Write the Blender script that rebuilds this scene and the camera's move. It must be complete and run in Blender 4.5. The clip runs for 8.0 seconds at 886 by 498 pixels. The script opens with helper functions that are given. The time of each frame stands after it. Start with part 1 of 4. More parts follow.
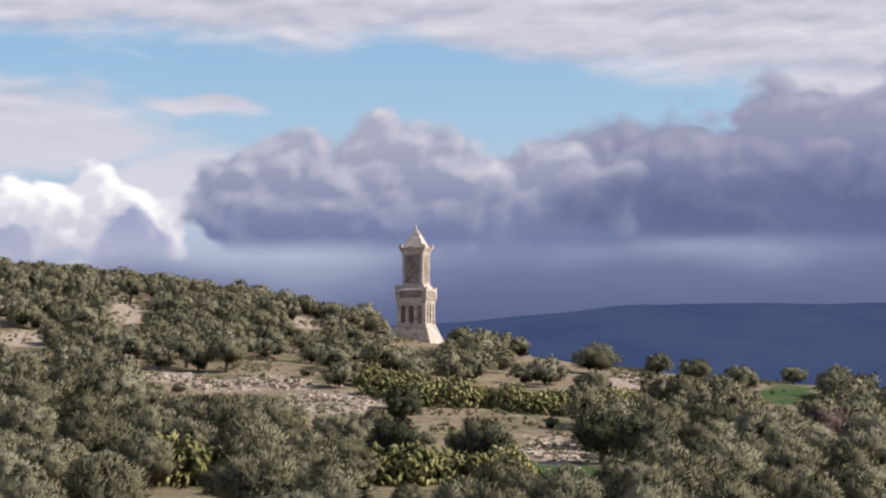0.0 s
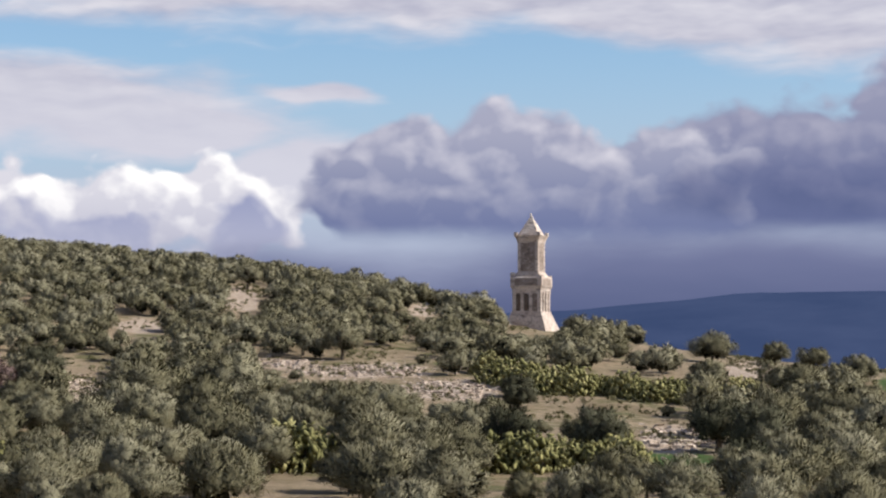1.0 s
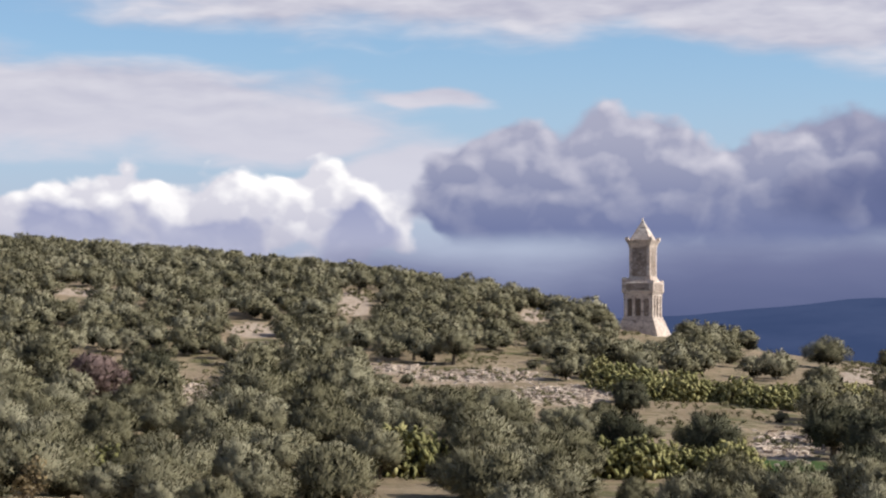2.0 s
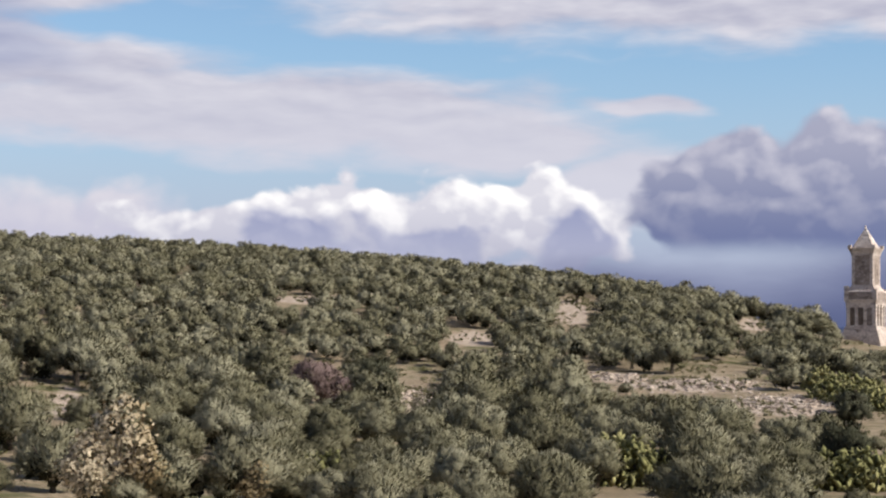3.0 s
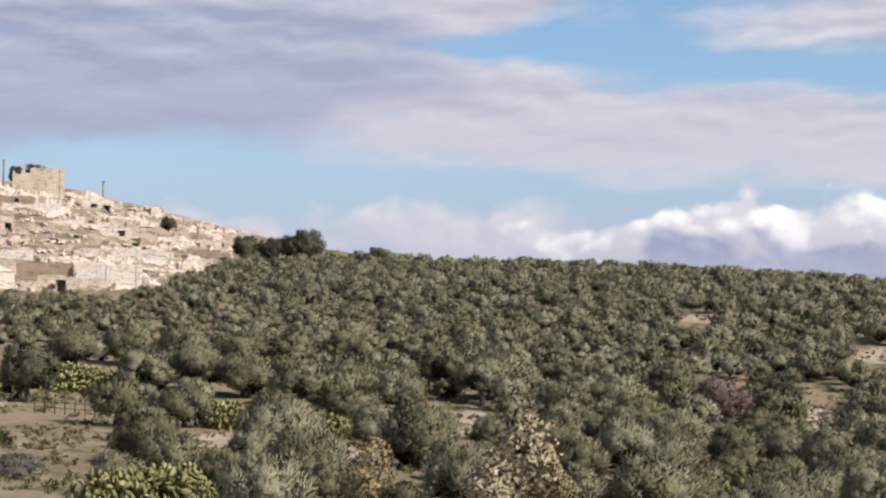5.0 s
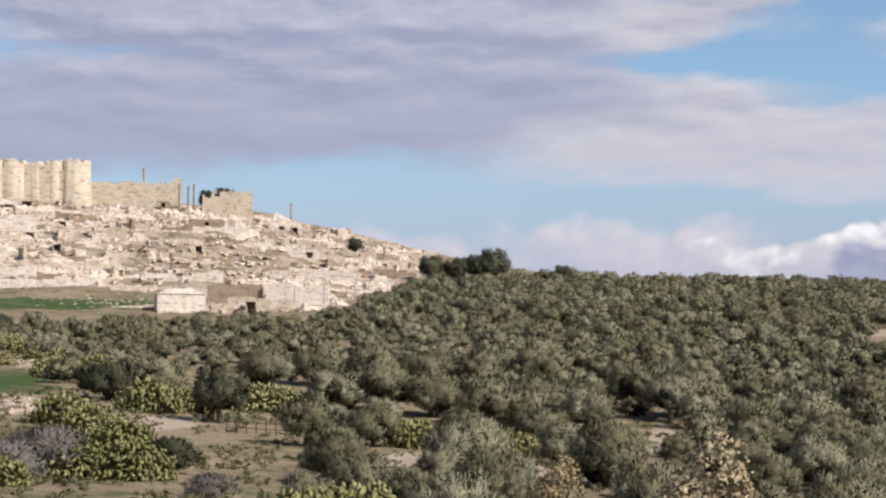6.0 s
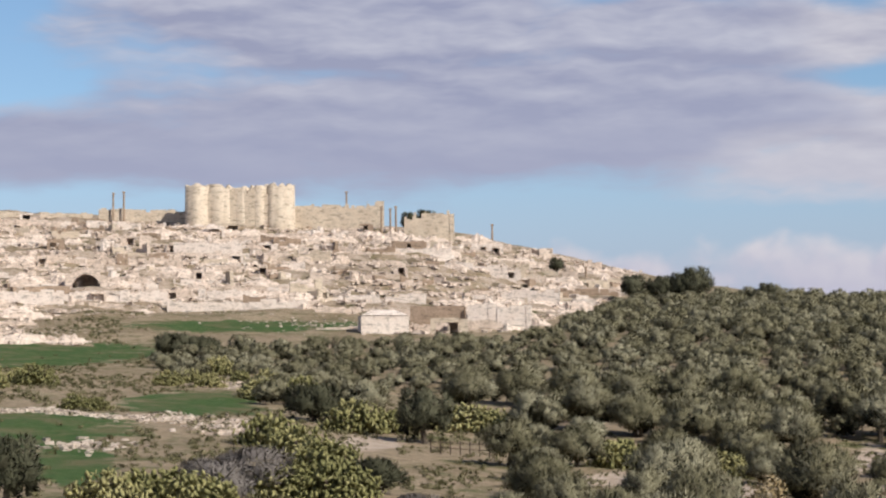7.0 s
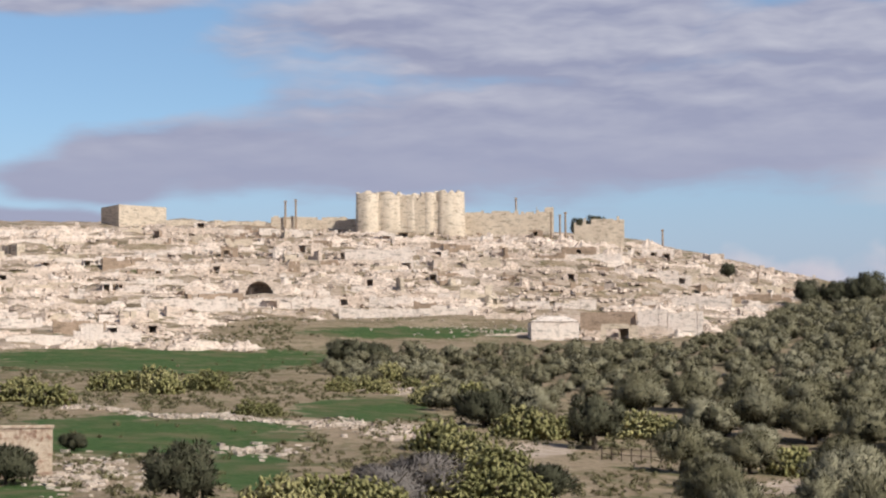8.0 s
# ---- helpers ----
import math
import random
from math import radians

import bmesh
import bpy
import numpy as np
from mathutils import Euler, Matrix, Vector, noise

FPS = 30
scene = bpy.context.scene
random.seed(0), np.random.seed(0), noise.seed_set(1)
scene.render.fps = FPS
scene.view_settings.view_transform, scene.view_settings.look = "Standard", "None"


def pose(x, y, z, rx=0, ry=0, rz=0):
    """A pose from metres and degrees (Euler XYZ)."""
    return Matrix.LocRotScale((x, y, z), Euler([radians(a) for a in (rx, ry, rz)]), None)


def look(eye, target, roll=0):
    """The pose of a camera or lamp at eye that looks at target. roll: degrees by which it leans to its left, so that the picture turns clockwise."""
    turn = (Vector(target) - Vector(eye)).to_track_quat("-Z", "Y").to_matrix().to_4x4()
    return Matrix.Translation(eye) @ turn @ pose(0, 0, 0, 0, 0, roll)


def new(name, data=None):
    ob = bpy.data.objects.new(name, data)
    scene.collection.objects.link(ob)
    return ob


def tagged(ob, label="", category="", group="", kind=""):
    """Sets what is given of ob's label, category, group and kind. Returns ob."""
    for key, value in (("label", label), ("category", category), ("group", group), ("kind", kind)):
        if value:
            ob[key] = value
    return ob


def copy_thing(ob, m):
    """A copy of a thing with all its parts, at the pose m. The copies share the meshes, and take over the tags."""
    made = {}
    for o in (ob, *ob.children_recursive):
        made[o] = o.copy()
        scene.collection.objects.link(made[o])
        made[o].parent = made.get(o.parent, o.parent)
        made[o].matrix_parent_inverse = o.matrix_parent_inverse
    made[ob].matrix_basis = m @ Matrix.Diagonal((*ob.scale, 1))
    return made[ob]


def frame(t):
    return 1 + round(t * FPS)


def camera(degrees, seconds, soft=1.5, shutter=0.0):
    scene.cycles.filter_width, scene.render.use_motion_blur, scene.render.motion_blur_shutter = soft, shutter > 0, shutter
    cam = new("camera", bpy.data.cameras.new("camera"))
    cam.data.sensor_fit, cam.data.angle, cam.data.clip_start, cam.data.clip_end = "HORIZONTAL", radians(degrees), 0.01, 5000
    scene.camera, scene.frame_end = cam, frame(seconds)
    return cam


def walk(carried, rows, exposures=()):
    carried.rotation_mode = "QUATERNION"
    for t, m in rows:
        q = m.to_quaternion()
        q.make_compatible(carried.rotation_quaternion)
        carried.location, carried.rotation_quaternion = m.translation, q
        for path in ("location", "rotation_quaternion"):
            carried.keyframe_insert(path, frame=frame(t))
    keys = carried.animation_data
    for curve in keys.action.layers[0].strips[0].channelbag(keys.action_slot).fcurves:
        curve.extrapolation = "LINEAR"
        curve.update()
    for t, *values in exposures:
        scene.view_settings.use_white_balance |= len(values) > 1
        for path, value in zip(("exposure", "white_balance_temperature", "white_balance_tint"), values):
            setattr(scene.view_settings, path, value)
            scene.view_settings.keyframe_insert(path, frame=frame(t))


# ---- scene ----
# ---- camera: a slow pan from one standpoint ----
EYE = 30.0
cam = camera(25.26, 8.0, soft=2.2)
ROWS = [
    (0.0, 0.000, 93.000, -0.000),
    (0.5, 1.660, 92.832, -0.182),
    (1.0, 3.335, 92.644, -0.124),
    (2.5, 9.197, 92.923, -0.421),
    (3.0, 12.841, 92.969, -0.547),
    (3.5, 15.913, 92.998, -0.628),
    (4.0, 18.762, 93.157, -0.638),
    (4.5, 21.703, 93.259, -0.418),
    (6.0, 29.860, 93.986, 0.244),
    (6.5, 32.847, 94.260, 0.483),
    (7.0, 35.727, 94.602, 0.528),
    (7.5, 38.269, 94.607, 0.448),
    (8.0, 40.649, 94.822, 0.398),
]
walk(cam, [(t, pose(0, 0, EYE, a, b, c)) for t, c, a, b in ROWS], exposures=[(0.0, 0.1), (4.5, 0.1), (6.0, 0.0), (8.0, -0.12)])


# ---- node helpers ----
class Nodes:
    """Short ways to wire a node tree."""

    def __init__(self, tree):
        self.tree = tree
        tree.nodes.clear()

    def add(self, kind, **sets):
        n = self.tree.nodes.new(kind)
        for k, v in sets.items():
            if k == "operation":
                n.operation = v
            elif k == "use_clamp":
                n.use_clamp = v
            elif k == "data_type":
                n.data_type = v
            elif k == "interpolation_type":
                n.interpolation_type = v
            elif k == "noise_dimensions":
                n.noise_dimensions = v
            elif k == "voronoi_dimensions":
                n.voronoi_dimensions = v
            elif k == "feature":
                n.feature = v
            elif k == "sky_type":
                n.sky_type = v
            elif k == "sun_disc":
                n.sun_disc = v
            elif k == "sun_elevation":
                n.sun_elevation = v
            elif k == "sun_rotation":
                n.sun_rotation = v
            elif k == "attribute_name":
                n.attribute_name = v
        return n

    def link(self, a, b):
        if isinstance(a, (int, float)):
            b.default_value = a
        elif isinstance(a, (tuple, list)):
            b.default_value = (*a, 1.0) if len(b.default_value) == 4 and len(a) == 3 else a
        else:
            self.tree.links.new(a, b)

    def math(self, op, a, b=0.0, c=0.0, clamp=False):
        n = self.add("ShaderNodeMath", operation=op, use_clamp=clamp)
        for v, s in zip((a, b, c), n.inputs):
            self.link(v, s)
        return n.outputs[0]

    def vec(self, op, a, b=(0, 0, 0)):
        n = self.add("ShaderNodeVectorMath", operation=op)
        self.link(a, n.inputs[0])
        self.link(b, n.inputs[1])
        return n.outputs[1] if op in ("LENGTH", "DOT_PRODUCT") else n.outputs[0]

    def scaled(self, a, k):
        n = self.add("ShaderNodeVectorMath", operation="SCALE")
        self.link(a, n.inputs[0])
        self.link(k, n.inputs[3])
        return n.outputs[0]

    def mix(self, f, a, b):
        n = self.add("ShaderNodeMix", data_type="RGBA")
        self.link(f, n.inputs[0])
        self.link(a, n.inputs[6])
        self.link(b, n.inputs[7])
        return n.outputs[2]

    def ramp(self, f, lo, hi):
        n = self.add("ShaderNodeMapRange", interpolation_type="SMOOTHSTEP")
        self.link(f, n.inputs[0])
        n.inputs[1].default_value, n.inputs[2].default_value = lo, hi
        return n.outputs[0]

    def noise(self, v, scale, detail=3.0, rough=0.5, colour=False):
        n = self.add("ShaderNodeTexNoise")
        if v is not None:
            self.link(v, n.inputs["Vector"])
        n.inputs["Scale"].default_value, n.inputs["Detail"].default_value, n.inputs["Roughness"].default_value = scale, detail, rough
        return n.outputs[1] if colour else n.outputs[0]


# ---- light: broken cloud, sun to the side ----
SUN_AZ, SUN_EL = -94.0, 38.0
sun = new("sun", bpy.data.lights.new("sun", "SUN"))
sun.data.energy, sun.data.angle, sun.data.color = 5.0, radians(0.6), (1.0, 0.93, 0.82)
toward = Vector((-math.sin(radians(SUN_AZ)) * math.cos(radians(SUN_EL)), math.cos(radians(SUN_AZ)) * math.cos(radians(SUN_EL)), math.sin(radians(SUN_EL))))
sun.matrix_world = look(toward * 100, (0, 0, 0))

world = bpy.data.worlds.new("sky")
scene.world = world
world.cycles.sampling_method, world.cycles.sample_map_resolution = "MANUAL", 256
world.use_nodes = True
W = Nodes(world.node_tree)
sky = W.add("ShaderNodeTexSky", sky_type="NISHITA", sun_disc=False, sun_elevation=radians(SUN_EL), sun_rotation=radians(-SUN_AZ))
sky.air_density, sky.dust_density, sky.ozone_density = 1.0, 0.3, 2.0
gen = W.add("ShaderNodeTexCoord").outputs["Generated"]
sep = W.add("ShaderNodeSeparateXYZ")
W.link(gen, sep.inputs[0])
az_deg = W.math("MULTIPLY", W.math("ARCTAN2", W.math("MULTIPLY", sep.outputs[0], -1.0), sep.outputs[1]), 57.2958)
el_deg = W.math("MULTIPLY", W.math("ARCSINE", sep.outputs[2]), 57.2958)
comb = W.add("ShaderNodeCombineXYZ")
W.link(az_deg, comb.inputs[0])
W.link(el_deg, comb.inputs[1])
bearing = comb.outputs[0]


flat = W.vec("MULTIPLY", bearing, (0.8, 1.0, 0.0))


def noise2(v, scale, detail, rough, colour=False):
    n = W.add("ShaderNodeTexNoise", noise_dimensions="2D")
    W.link(v, n.inputs["Vector"])
    n.inputs["Scale"].default_value, n.inputs["Detail"].default_value, n.inputs["Roughness"].default_value = scale, detail, rough
    return n.outputs[1] if colour else n.outputs[0]


def puffs(v):
    n = W.add("ShaderNodeTexVoronoi", voronoi_dimensions="2D", feature="SMOOTH_F1")
    W.link(v, n.inputs["Vector"])
    n.inputs["Scale"].default_value, n.inputs["Detail"].default_value, n.inputs["Smoothness"].default_value = 0.62, 1.5, 0.45
    return n.outputs["Distance"]


def texture(shift):
    """Billowing detail of heaped cloud, and drawn-out detail of layered cloud, over bearing and height."""
    v = W.vec("ADD", flat, shift)
    bent = W.vec("ADD", v, W.scaled(W.vec("SUBTRACT", noise2(v, 0.7, 2.0, 0.5, True), (0.5, 0.5, 0.5)), 1.3))
    heap = W.math("MULTIPLY_ADD", W.math("SUBTRACT", noise2(v, 0.75, 4.0, 0.48), 0.5), 1.0, W.math("MULTIPLY", W.math("SUBTRACT", 0.42, puffs(bent)), 0.85))
    layer = W.math("SUBTRACT", noise2(W.vec("MULTIPLY", W.vec("ADD", W.scaled(v, 0.65), W.scaled(bent, 0.35)), (0.26, 0.9, 0.0)), 1.0, 4.0, 0.52), 0.5)
    return heap, layer


heap, layer = texture((0, 0, 0))
heap2, layer2 = texture((-0.22, 0.30, 0))
sway = W.vec("MULTIPLY", W.vec("SUBTRACT", noise2(flat, 0.25, 2.0, 0.5, True), (0.5, 0.5, 0.5)), (3.0, 1.0, 0.0))
swayed = W.vec("ADD", bearing, sway)


def bank(under, blobs, edge, low, high, dark, pale, light, gain, base=0.3, amount=0.6, layered=False, foot=None):
    """Lay a bank of cloud over what lies behind it, as ellipses (bearing, height, half width, half height) with a ragged
    edge: dark below, pale above, lit on the side towards the sun."""
    best = None
    for cu, cv, ru, rv in blobs:
        q = W.vec("MULTIPLY", W.vec("SUBTRACT", swayed, (cu, cv, 0)), (1 / ru, 1 / rv, 0))
        m = W.math("SUBTRACT", 1.0, W.vec("LENGTH", q))
        best = m if best is None else W.math("SMOOTH_MAX", best, m, 0.2)
    a, b = (layer, layer2) if layered else (heap, heap2)
    d = W.math("MULTIPLY_ADD", a, amount, best)
    relief = W.math("MULTIPLY_ADD", W.math("SUBTRACT", a, b), gain, base, clamp=True)
    body = W.mix(W.ramp(el_deg, low, high), dark, pale)
    lit = W.mix(W.math("MULTIPLY", relief, W.ramp(el_deg, low - 0.6, high)), body, light)
    there = W.ramp(d, edge[0], edge[1])
    if foot is not None:
        there = W.math("MULTIPLY", there, W.ramp(W.math("MULTIPLY_ADD", layer, 0.3, el_deg), foot - 0.25, foot + 0.5))
    return W.mix(there, under, lit)


blue = W.vec("MULTIPLY", sky.outputs[0], (0.105, 0.115, 0.125))
veil = W.mix(W.ramp(el_deg, 9.0, 1.0), blue, (0.40, 0.44, 0.60))
# high cloud goes on all round and overhead, unseen, kept dark to lower fill light
s = bank(veil, [(112, 14, 50, 10), (180, 16, 80, 12), (-70, 15, 42, 9), (-150, 18, 60, 12), (0, 60, 70, 25), (120, 60, 60, 25), (-120, 60, 60, 25)],
         (0.0, 0.35), 8, 20, (0.22, 0.22, 0.28), (0.18, 0.18, 0.23), (0.26, 0.255, 0.29), 1.2, layered=True)
# thin high layers
s = bank(s, [(3, 10.2, 16, 1.5), (-9, 9.3, 9, 1.6), (18.5, 6.9, 12, 1.5), (7.5, 7.2, 2.6, 0.4), (27, 8.0, 9, 1.3), (12, 6.0, 5, 1.1), (7.6, 4.7, 3.0, 1.3), (26, 10.6, 7, 1.1), (-14, 7.9, 6, 1.0)],
         (-0.1, 0.42), 4.0, 9.5, (0.62, 0.62, 0.71), (0.43, 0.435, 0.55), (0.80, 0.785, 0.83), 1.5, 0.36, 0.8, True)
# grey layers over the ruined town
s = bank(s, [(36, 8.3, 12, 2.3), (45.5, 7.4, 6.5, 1.3), (38, 11.2, 9, 2.3), (50.8, 6.7, 3.6, 0.7), (30, 8.8, 6, 2.0), (52.8, 12.2, 6, 0.9), (29.5, 11.0, 4.5, 1.1), (49.0, 7.6, 3.0, 0.9), (52.5, 5.7, 3.0, 0.45)],
         (-0.1, 0.40), 6.0, 11.0, (0.39, 0.415, 0.565), (0.345, 0.37, 0.52), (0.65, 0.66, 0.75), 1.8, 0.28, 0.85, True)
s = bank(s, [(24, 3.6, 7, 1.5), (31, 3.9, 4, 0.9), (35, 4.4, 2.0, 0.6)], (0.0, 0.6), 3.0, 5.0, (0.55, 0.54, 0.66), (0.62, 0.61, 0.70), (0.75, 0.72, 0.76), 1.0, 0.3)
# white heaped cloud, and the blue-grey heaps before it
s = bank(s, [(10.6, 3.7, 4.3, 1.7), (15.6, 3.9, 3.6, 1.4), (13.0, 3.4, 5.0, 1.5), (19.0, 3.6, 4.0, 0.9)], (0.0, 0.22), 2.4, 4.8, (0.50, 0.50, 0.61), (0.68, 0.67, 0.74), (1.0, 0.98, 0.98), 2.6, 0.25, 0.7)
s = bank(s, [(16.8, 3.0, 2.3, 1.45), (18.8, 2.7, 1.6, 0.9), (13.0, 2.7, 2.0, 1.0), (9.2, 2.9, 1.5, 1.4), (21.2, 2.6, 1.5, 0.6)], (0.0, 0.26), 2.4, 4.4, (0.42, 0.435, 0.58), (0.31, 0.335, 0.51), (0.58, 0.58, 0.69), 1.8, 0.08, 0.62)
# blue haze of rain below the dark bank
s = bank(s, [(-5, 0.6, 16, 3.6), (-20, 1.0, 20, 4.2), (9, 0.4, 9, 2.7)], (-0.05, 0.55), 0.2, 3.4, (0.090, 0.112, 0.225), (0.165, 0.185, 0.325), (0.20, 0.215, 0.35), 0.5, 0.2, 0.25, True)
# the dark heaped bank: pale crown on its near end, deep blue-grey along its foot
s = bank(s, [(-6.0, 4.6, 4.6, 2.8), (-11, 5.0, 6, 3.2), (-17, 5.6, 7, 3.8), (-26, 5.8, 9, 3.9)], (0.0, 0.22), 3.2, 7.6, (0.125, 0.15, 0.295), (0.30, 0.31, 0.44), (0.46, 0.455, 0.56), 1.2, 0.15, 0.40, foot=3.1)
s = bank(s, [(4.7, 3.9, 2.9, 2.3), (3.9, 4.9, 2.5, 2.0), (1.2, 4.6, 3.6, 2.6), (-2.8, 4.3, 3.8, 2.4)], (0.0, 0.20), 2.9, 6.6, (0.155, 0.185, 0.34), (0.37, 0.38, 0.50), (0.70, 0.68, 0.75), 1.35, 0.17, 0.42, foot=2.9)
s = bank(s, [(-7, 4.2, 7.5, 1.5), (-13, 4.6, 8, 2.0), (-22, 4.6, 9, 2.2)], (0.0, 0.9), 3.2, 6.0, (0.10, 0.125, 0.255), (0.14, 0.16, 0.30), (0.25, 0.26, 0.40), 1.2, 0.1, 0.5, foot=3.2)
bg = W.add("ShaderNodeBackground")
W.link(s, bg.inputs[0])
bg.inputs[1].default_value = 1.0
W.link(bg.outputs[0], W.add("ShaderNodeOutputWorld").inputs[0])


# ---- materials ----
def material(name, build, rough=0.85, bump=None):
    m = bpy.data.materials.new(name)
    m.use_nodes = True
    n = Nodes(m.node_tree)
    out, sh = n.add("ShaderNodeOutputMaterial"), n.add("ShaderNodeBsdfPrincipled")
    n.link(build(n), sh.inputs["Base Color"])
    sh.inputs["Roughness"].default_value = rough
    sh.inputs["Specular IOR Level"].default_value = 0.12
    if bump:
        b = n.add("ShaderNodeBump")
        b.inputs["Strength"].default_value, b.inputs["Distance"].default_value = bump[1], bump[2]
        n.link(n.noise(n.add("ShaderNodeNewGeometry").outputs["Position"], bump[0], 5.0, 0.6), b.inputs["Height"])
        n.link(b.outputs[0], sh.inputs["Normal"])
    n.link(sh.outputs[0], out.inputs[0])
    return m


def foliage(name, deep, mid, pale, patch=0.12):
    """Leaf colours that vary from spray to spray, and from tree to tree."""
    def build(n):
        g = n.add("ShaderNodeNewGeometry")
        ob = n.add("ShaderNodeObjectInfo").outputs["Random"]
        island = g.outputs["Random Per Island"]
        tree = n.noise(g.outputs["Position"], patch, 2.0, 0.5)
        c = n.mix(n.math("MULTIPLY_ADD", island, 0.62, 0.30), deep, mid)
        c = n.mix(n.math("MULTIPLY", n.ramp(island, 0.72, 1.0), 0.45), c, pale)
        kin = n.math("ADD", n.math("MULTIPLY", tree, 0.8), n.math("MULTIPLY", ob, 0.2))
        c = n.mix(n.math("MULTIPLY", n.ramp(kin, 0.46, 0.68), 0.55), c, pale)
        return n.mix(n.math("MULTIPLY", n.ramp(kin, 0.50, 0.34), 0.5), c, deep)
    return material(name, build, 0.95)


def stone(name, a, b, c, scale=0.35, dark=(0.10, 0.08, 0.06), stain=0.5):
    """Weathered limestone: bed colours, courses of blocks, dark lichen."""
    def build(n):
        g = n.add("ShaderNodeNewGeometry")
        p = g.outputs["Position"]
        col = n.mix(n.ramp(n.noise(p, scale, 4.0, 0.6), 0.35, 0.65), a, b)
        col = n.mix(n.ramp(n.noise(p, scale * 5, 3.0, 0.6), 0.5, 0.75), col, c)
        beds = n.noise(n.vec("MULTIPLY", p, (0.45, 0.45, 2.2)), 0.9, 4.0, 0.65)
        col = n.mix(n.math("MULTIPLY", n.ramp(beds, 0.53, 0.66), 0.55), col, dark)
        return n.mix(n.math("MULTIPLY", n.ramp(n.noise(p, scale * 1.7, 6.0, 0.7), 0.53, 0.68), stain), col, dark)
    return material(name, build, 0.9, (2.5, 0.6, 0.25))


def plain(name, a, b, scale=0.8, rough=0.85):
    return material(name, lambda n: n.mix(n.ramp(n.noise(n.add("ShaderNodeNewGeometry").outputs["Position"], scale, 4.0, 0.6), 0.3, 0.7), a, b), rough)


OLIVE = foliage("olive_leaves", (0.098, 0.092, 0.054), (0.228, 0.212, 0.134), (0.39, 0.37, 0.27))
DARK_LEAF = foliage("dark_leaves", (0.048, 0.050, 0.032), (0.085, 0.086, 0.054), (0.15, 0.148, 0.10))
# shade inside the crowns, put into a darker leaf colour
CORE_SHADE = foliage("inner_leaf_shade", (0.028, 0.027, 0.017), (0.042, 0.040, 0.025), (0.05, 0.048, 0.03))
PAD = foliage("cactus_pads", (0.15, 0.15, 0.062), (0.30, 0.285, 0.125), (0.48, 0.435, 0.22))
TWIG_PINK = foliage("reddish_twigs", (0.095, 0.066, 0.064), (0.165, 0.115, 0.108), (0.24, 0.175, 0.165))
TWIG_GREY = foliage("grey_twigs", (0.085, 0.074, 0.068), (0.17, 0.15, 0.14), (0.27, 0.245, 0.23))
GOLD_LEAF = foliage("golden_leaves", (0.18, 0.135, 0.07), (0.36, 0.28, 0.16), (0.62, 0.53, 0.40))
BARK = plain("bark", (0.07, 0.055, 0.04), (0.17, 0.14, 0.11), 3.0)
RUIN = stone("ruin_limestone", (0.62, 0.51, 0.43), (0.77, 0.65, 0.56), (0.35, 0.265, 0.21))
RUIN_WARM = stone("fortress_limestone", (0.58, 0.485, 0.385), (0.66, 0.565, 0.455), (0.46, 0.37, 0.285), 0.35, stain=0.35)
RUIN_PALE = stone("pale_ashlar", (0.76, 0.66, 0.59), (0.82, 0.73, 0.66), (0.54, 0.45, 0.39), 0.4, stain=0.4)
RUIN_BROWN = stone("brown_ashlar", (0.36, 0.27, 0.20), (0.44, 0.33, 0.25), (0.26, 0.19, 0.14), 0.6)
TOMB = stone("tomb_limestone", (0.60, 0.50, 0.44), (0.77, 0.68, 0.615), (0.34, 0.26, 0.22), 0.6, (0.14, 0.10, 0.085), 0.65)
# worn stone, its colour also darkened to carry the shaded front of the tomb
TOMB_WORN_SHADED = stone("tomb_worn_shaded_stone", (0.27, 0.215, 0.185), (0.40, 0.325, 0.285), (0.60, 0.52, 0.46), 0.42, (0.11, 0.083, 0.07), 0.65)
TOMB_DARK = stone("tomb_dark_stone", (0.15, 0.115, 0.095), (0.21, 0.165, 0.135), (0.11, 0.085, 0.07), 0.8)
FIELD_STONE = stone("field_limestone", (0.52, 0.435, 0.365), (0.66, 0.565, 0.485), (0.34, 0.27, 0.215))
IRON = plain("rusty_iron", (0.07, 0.05, 0.04), (0.12, 0.09, 0.07), 4.0)


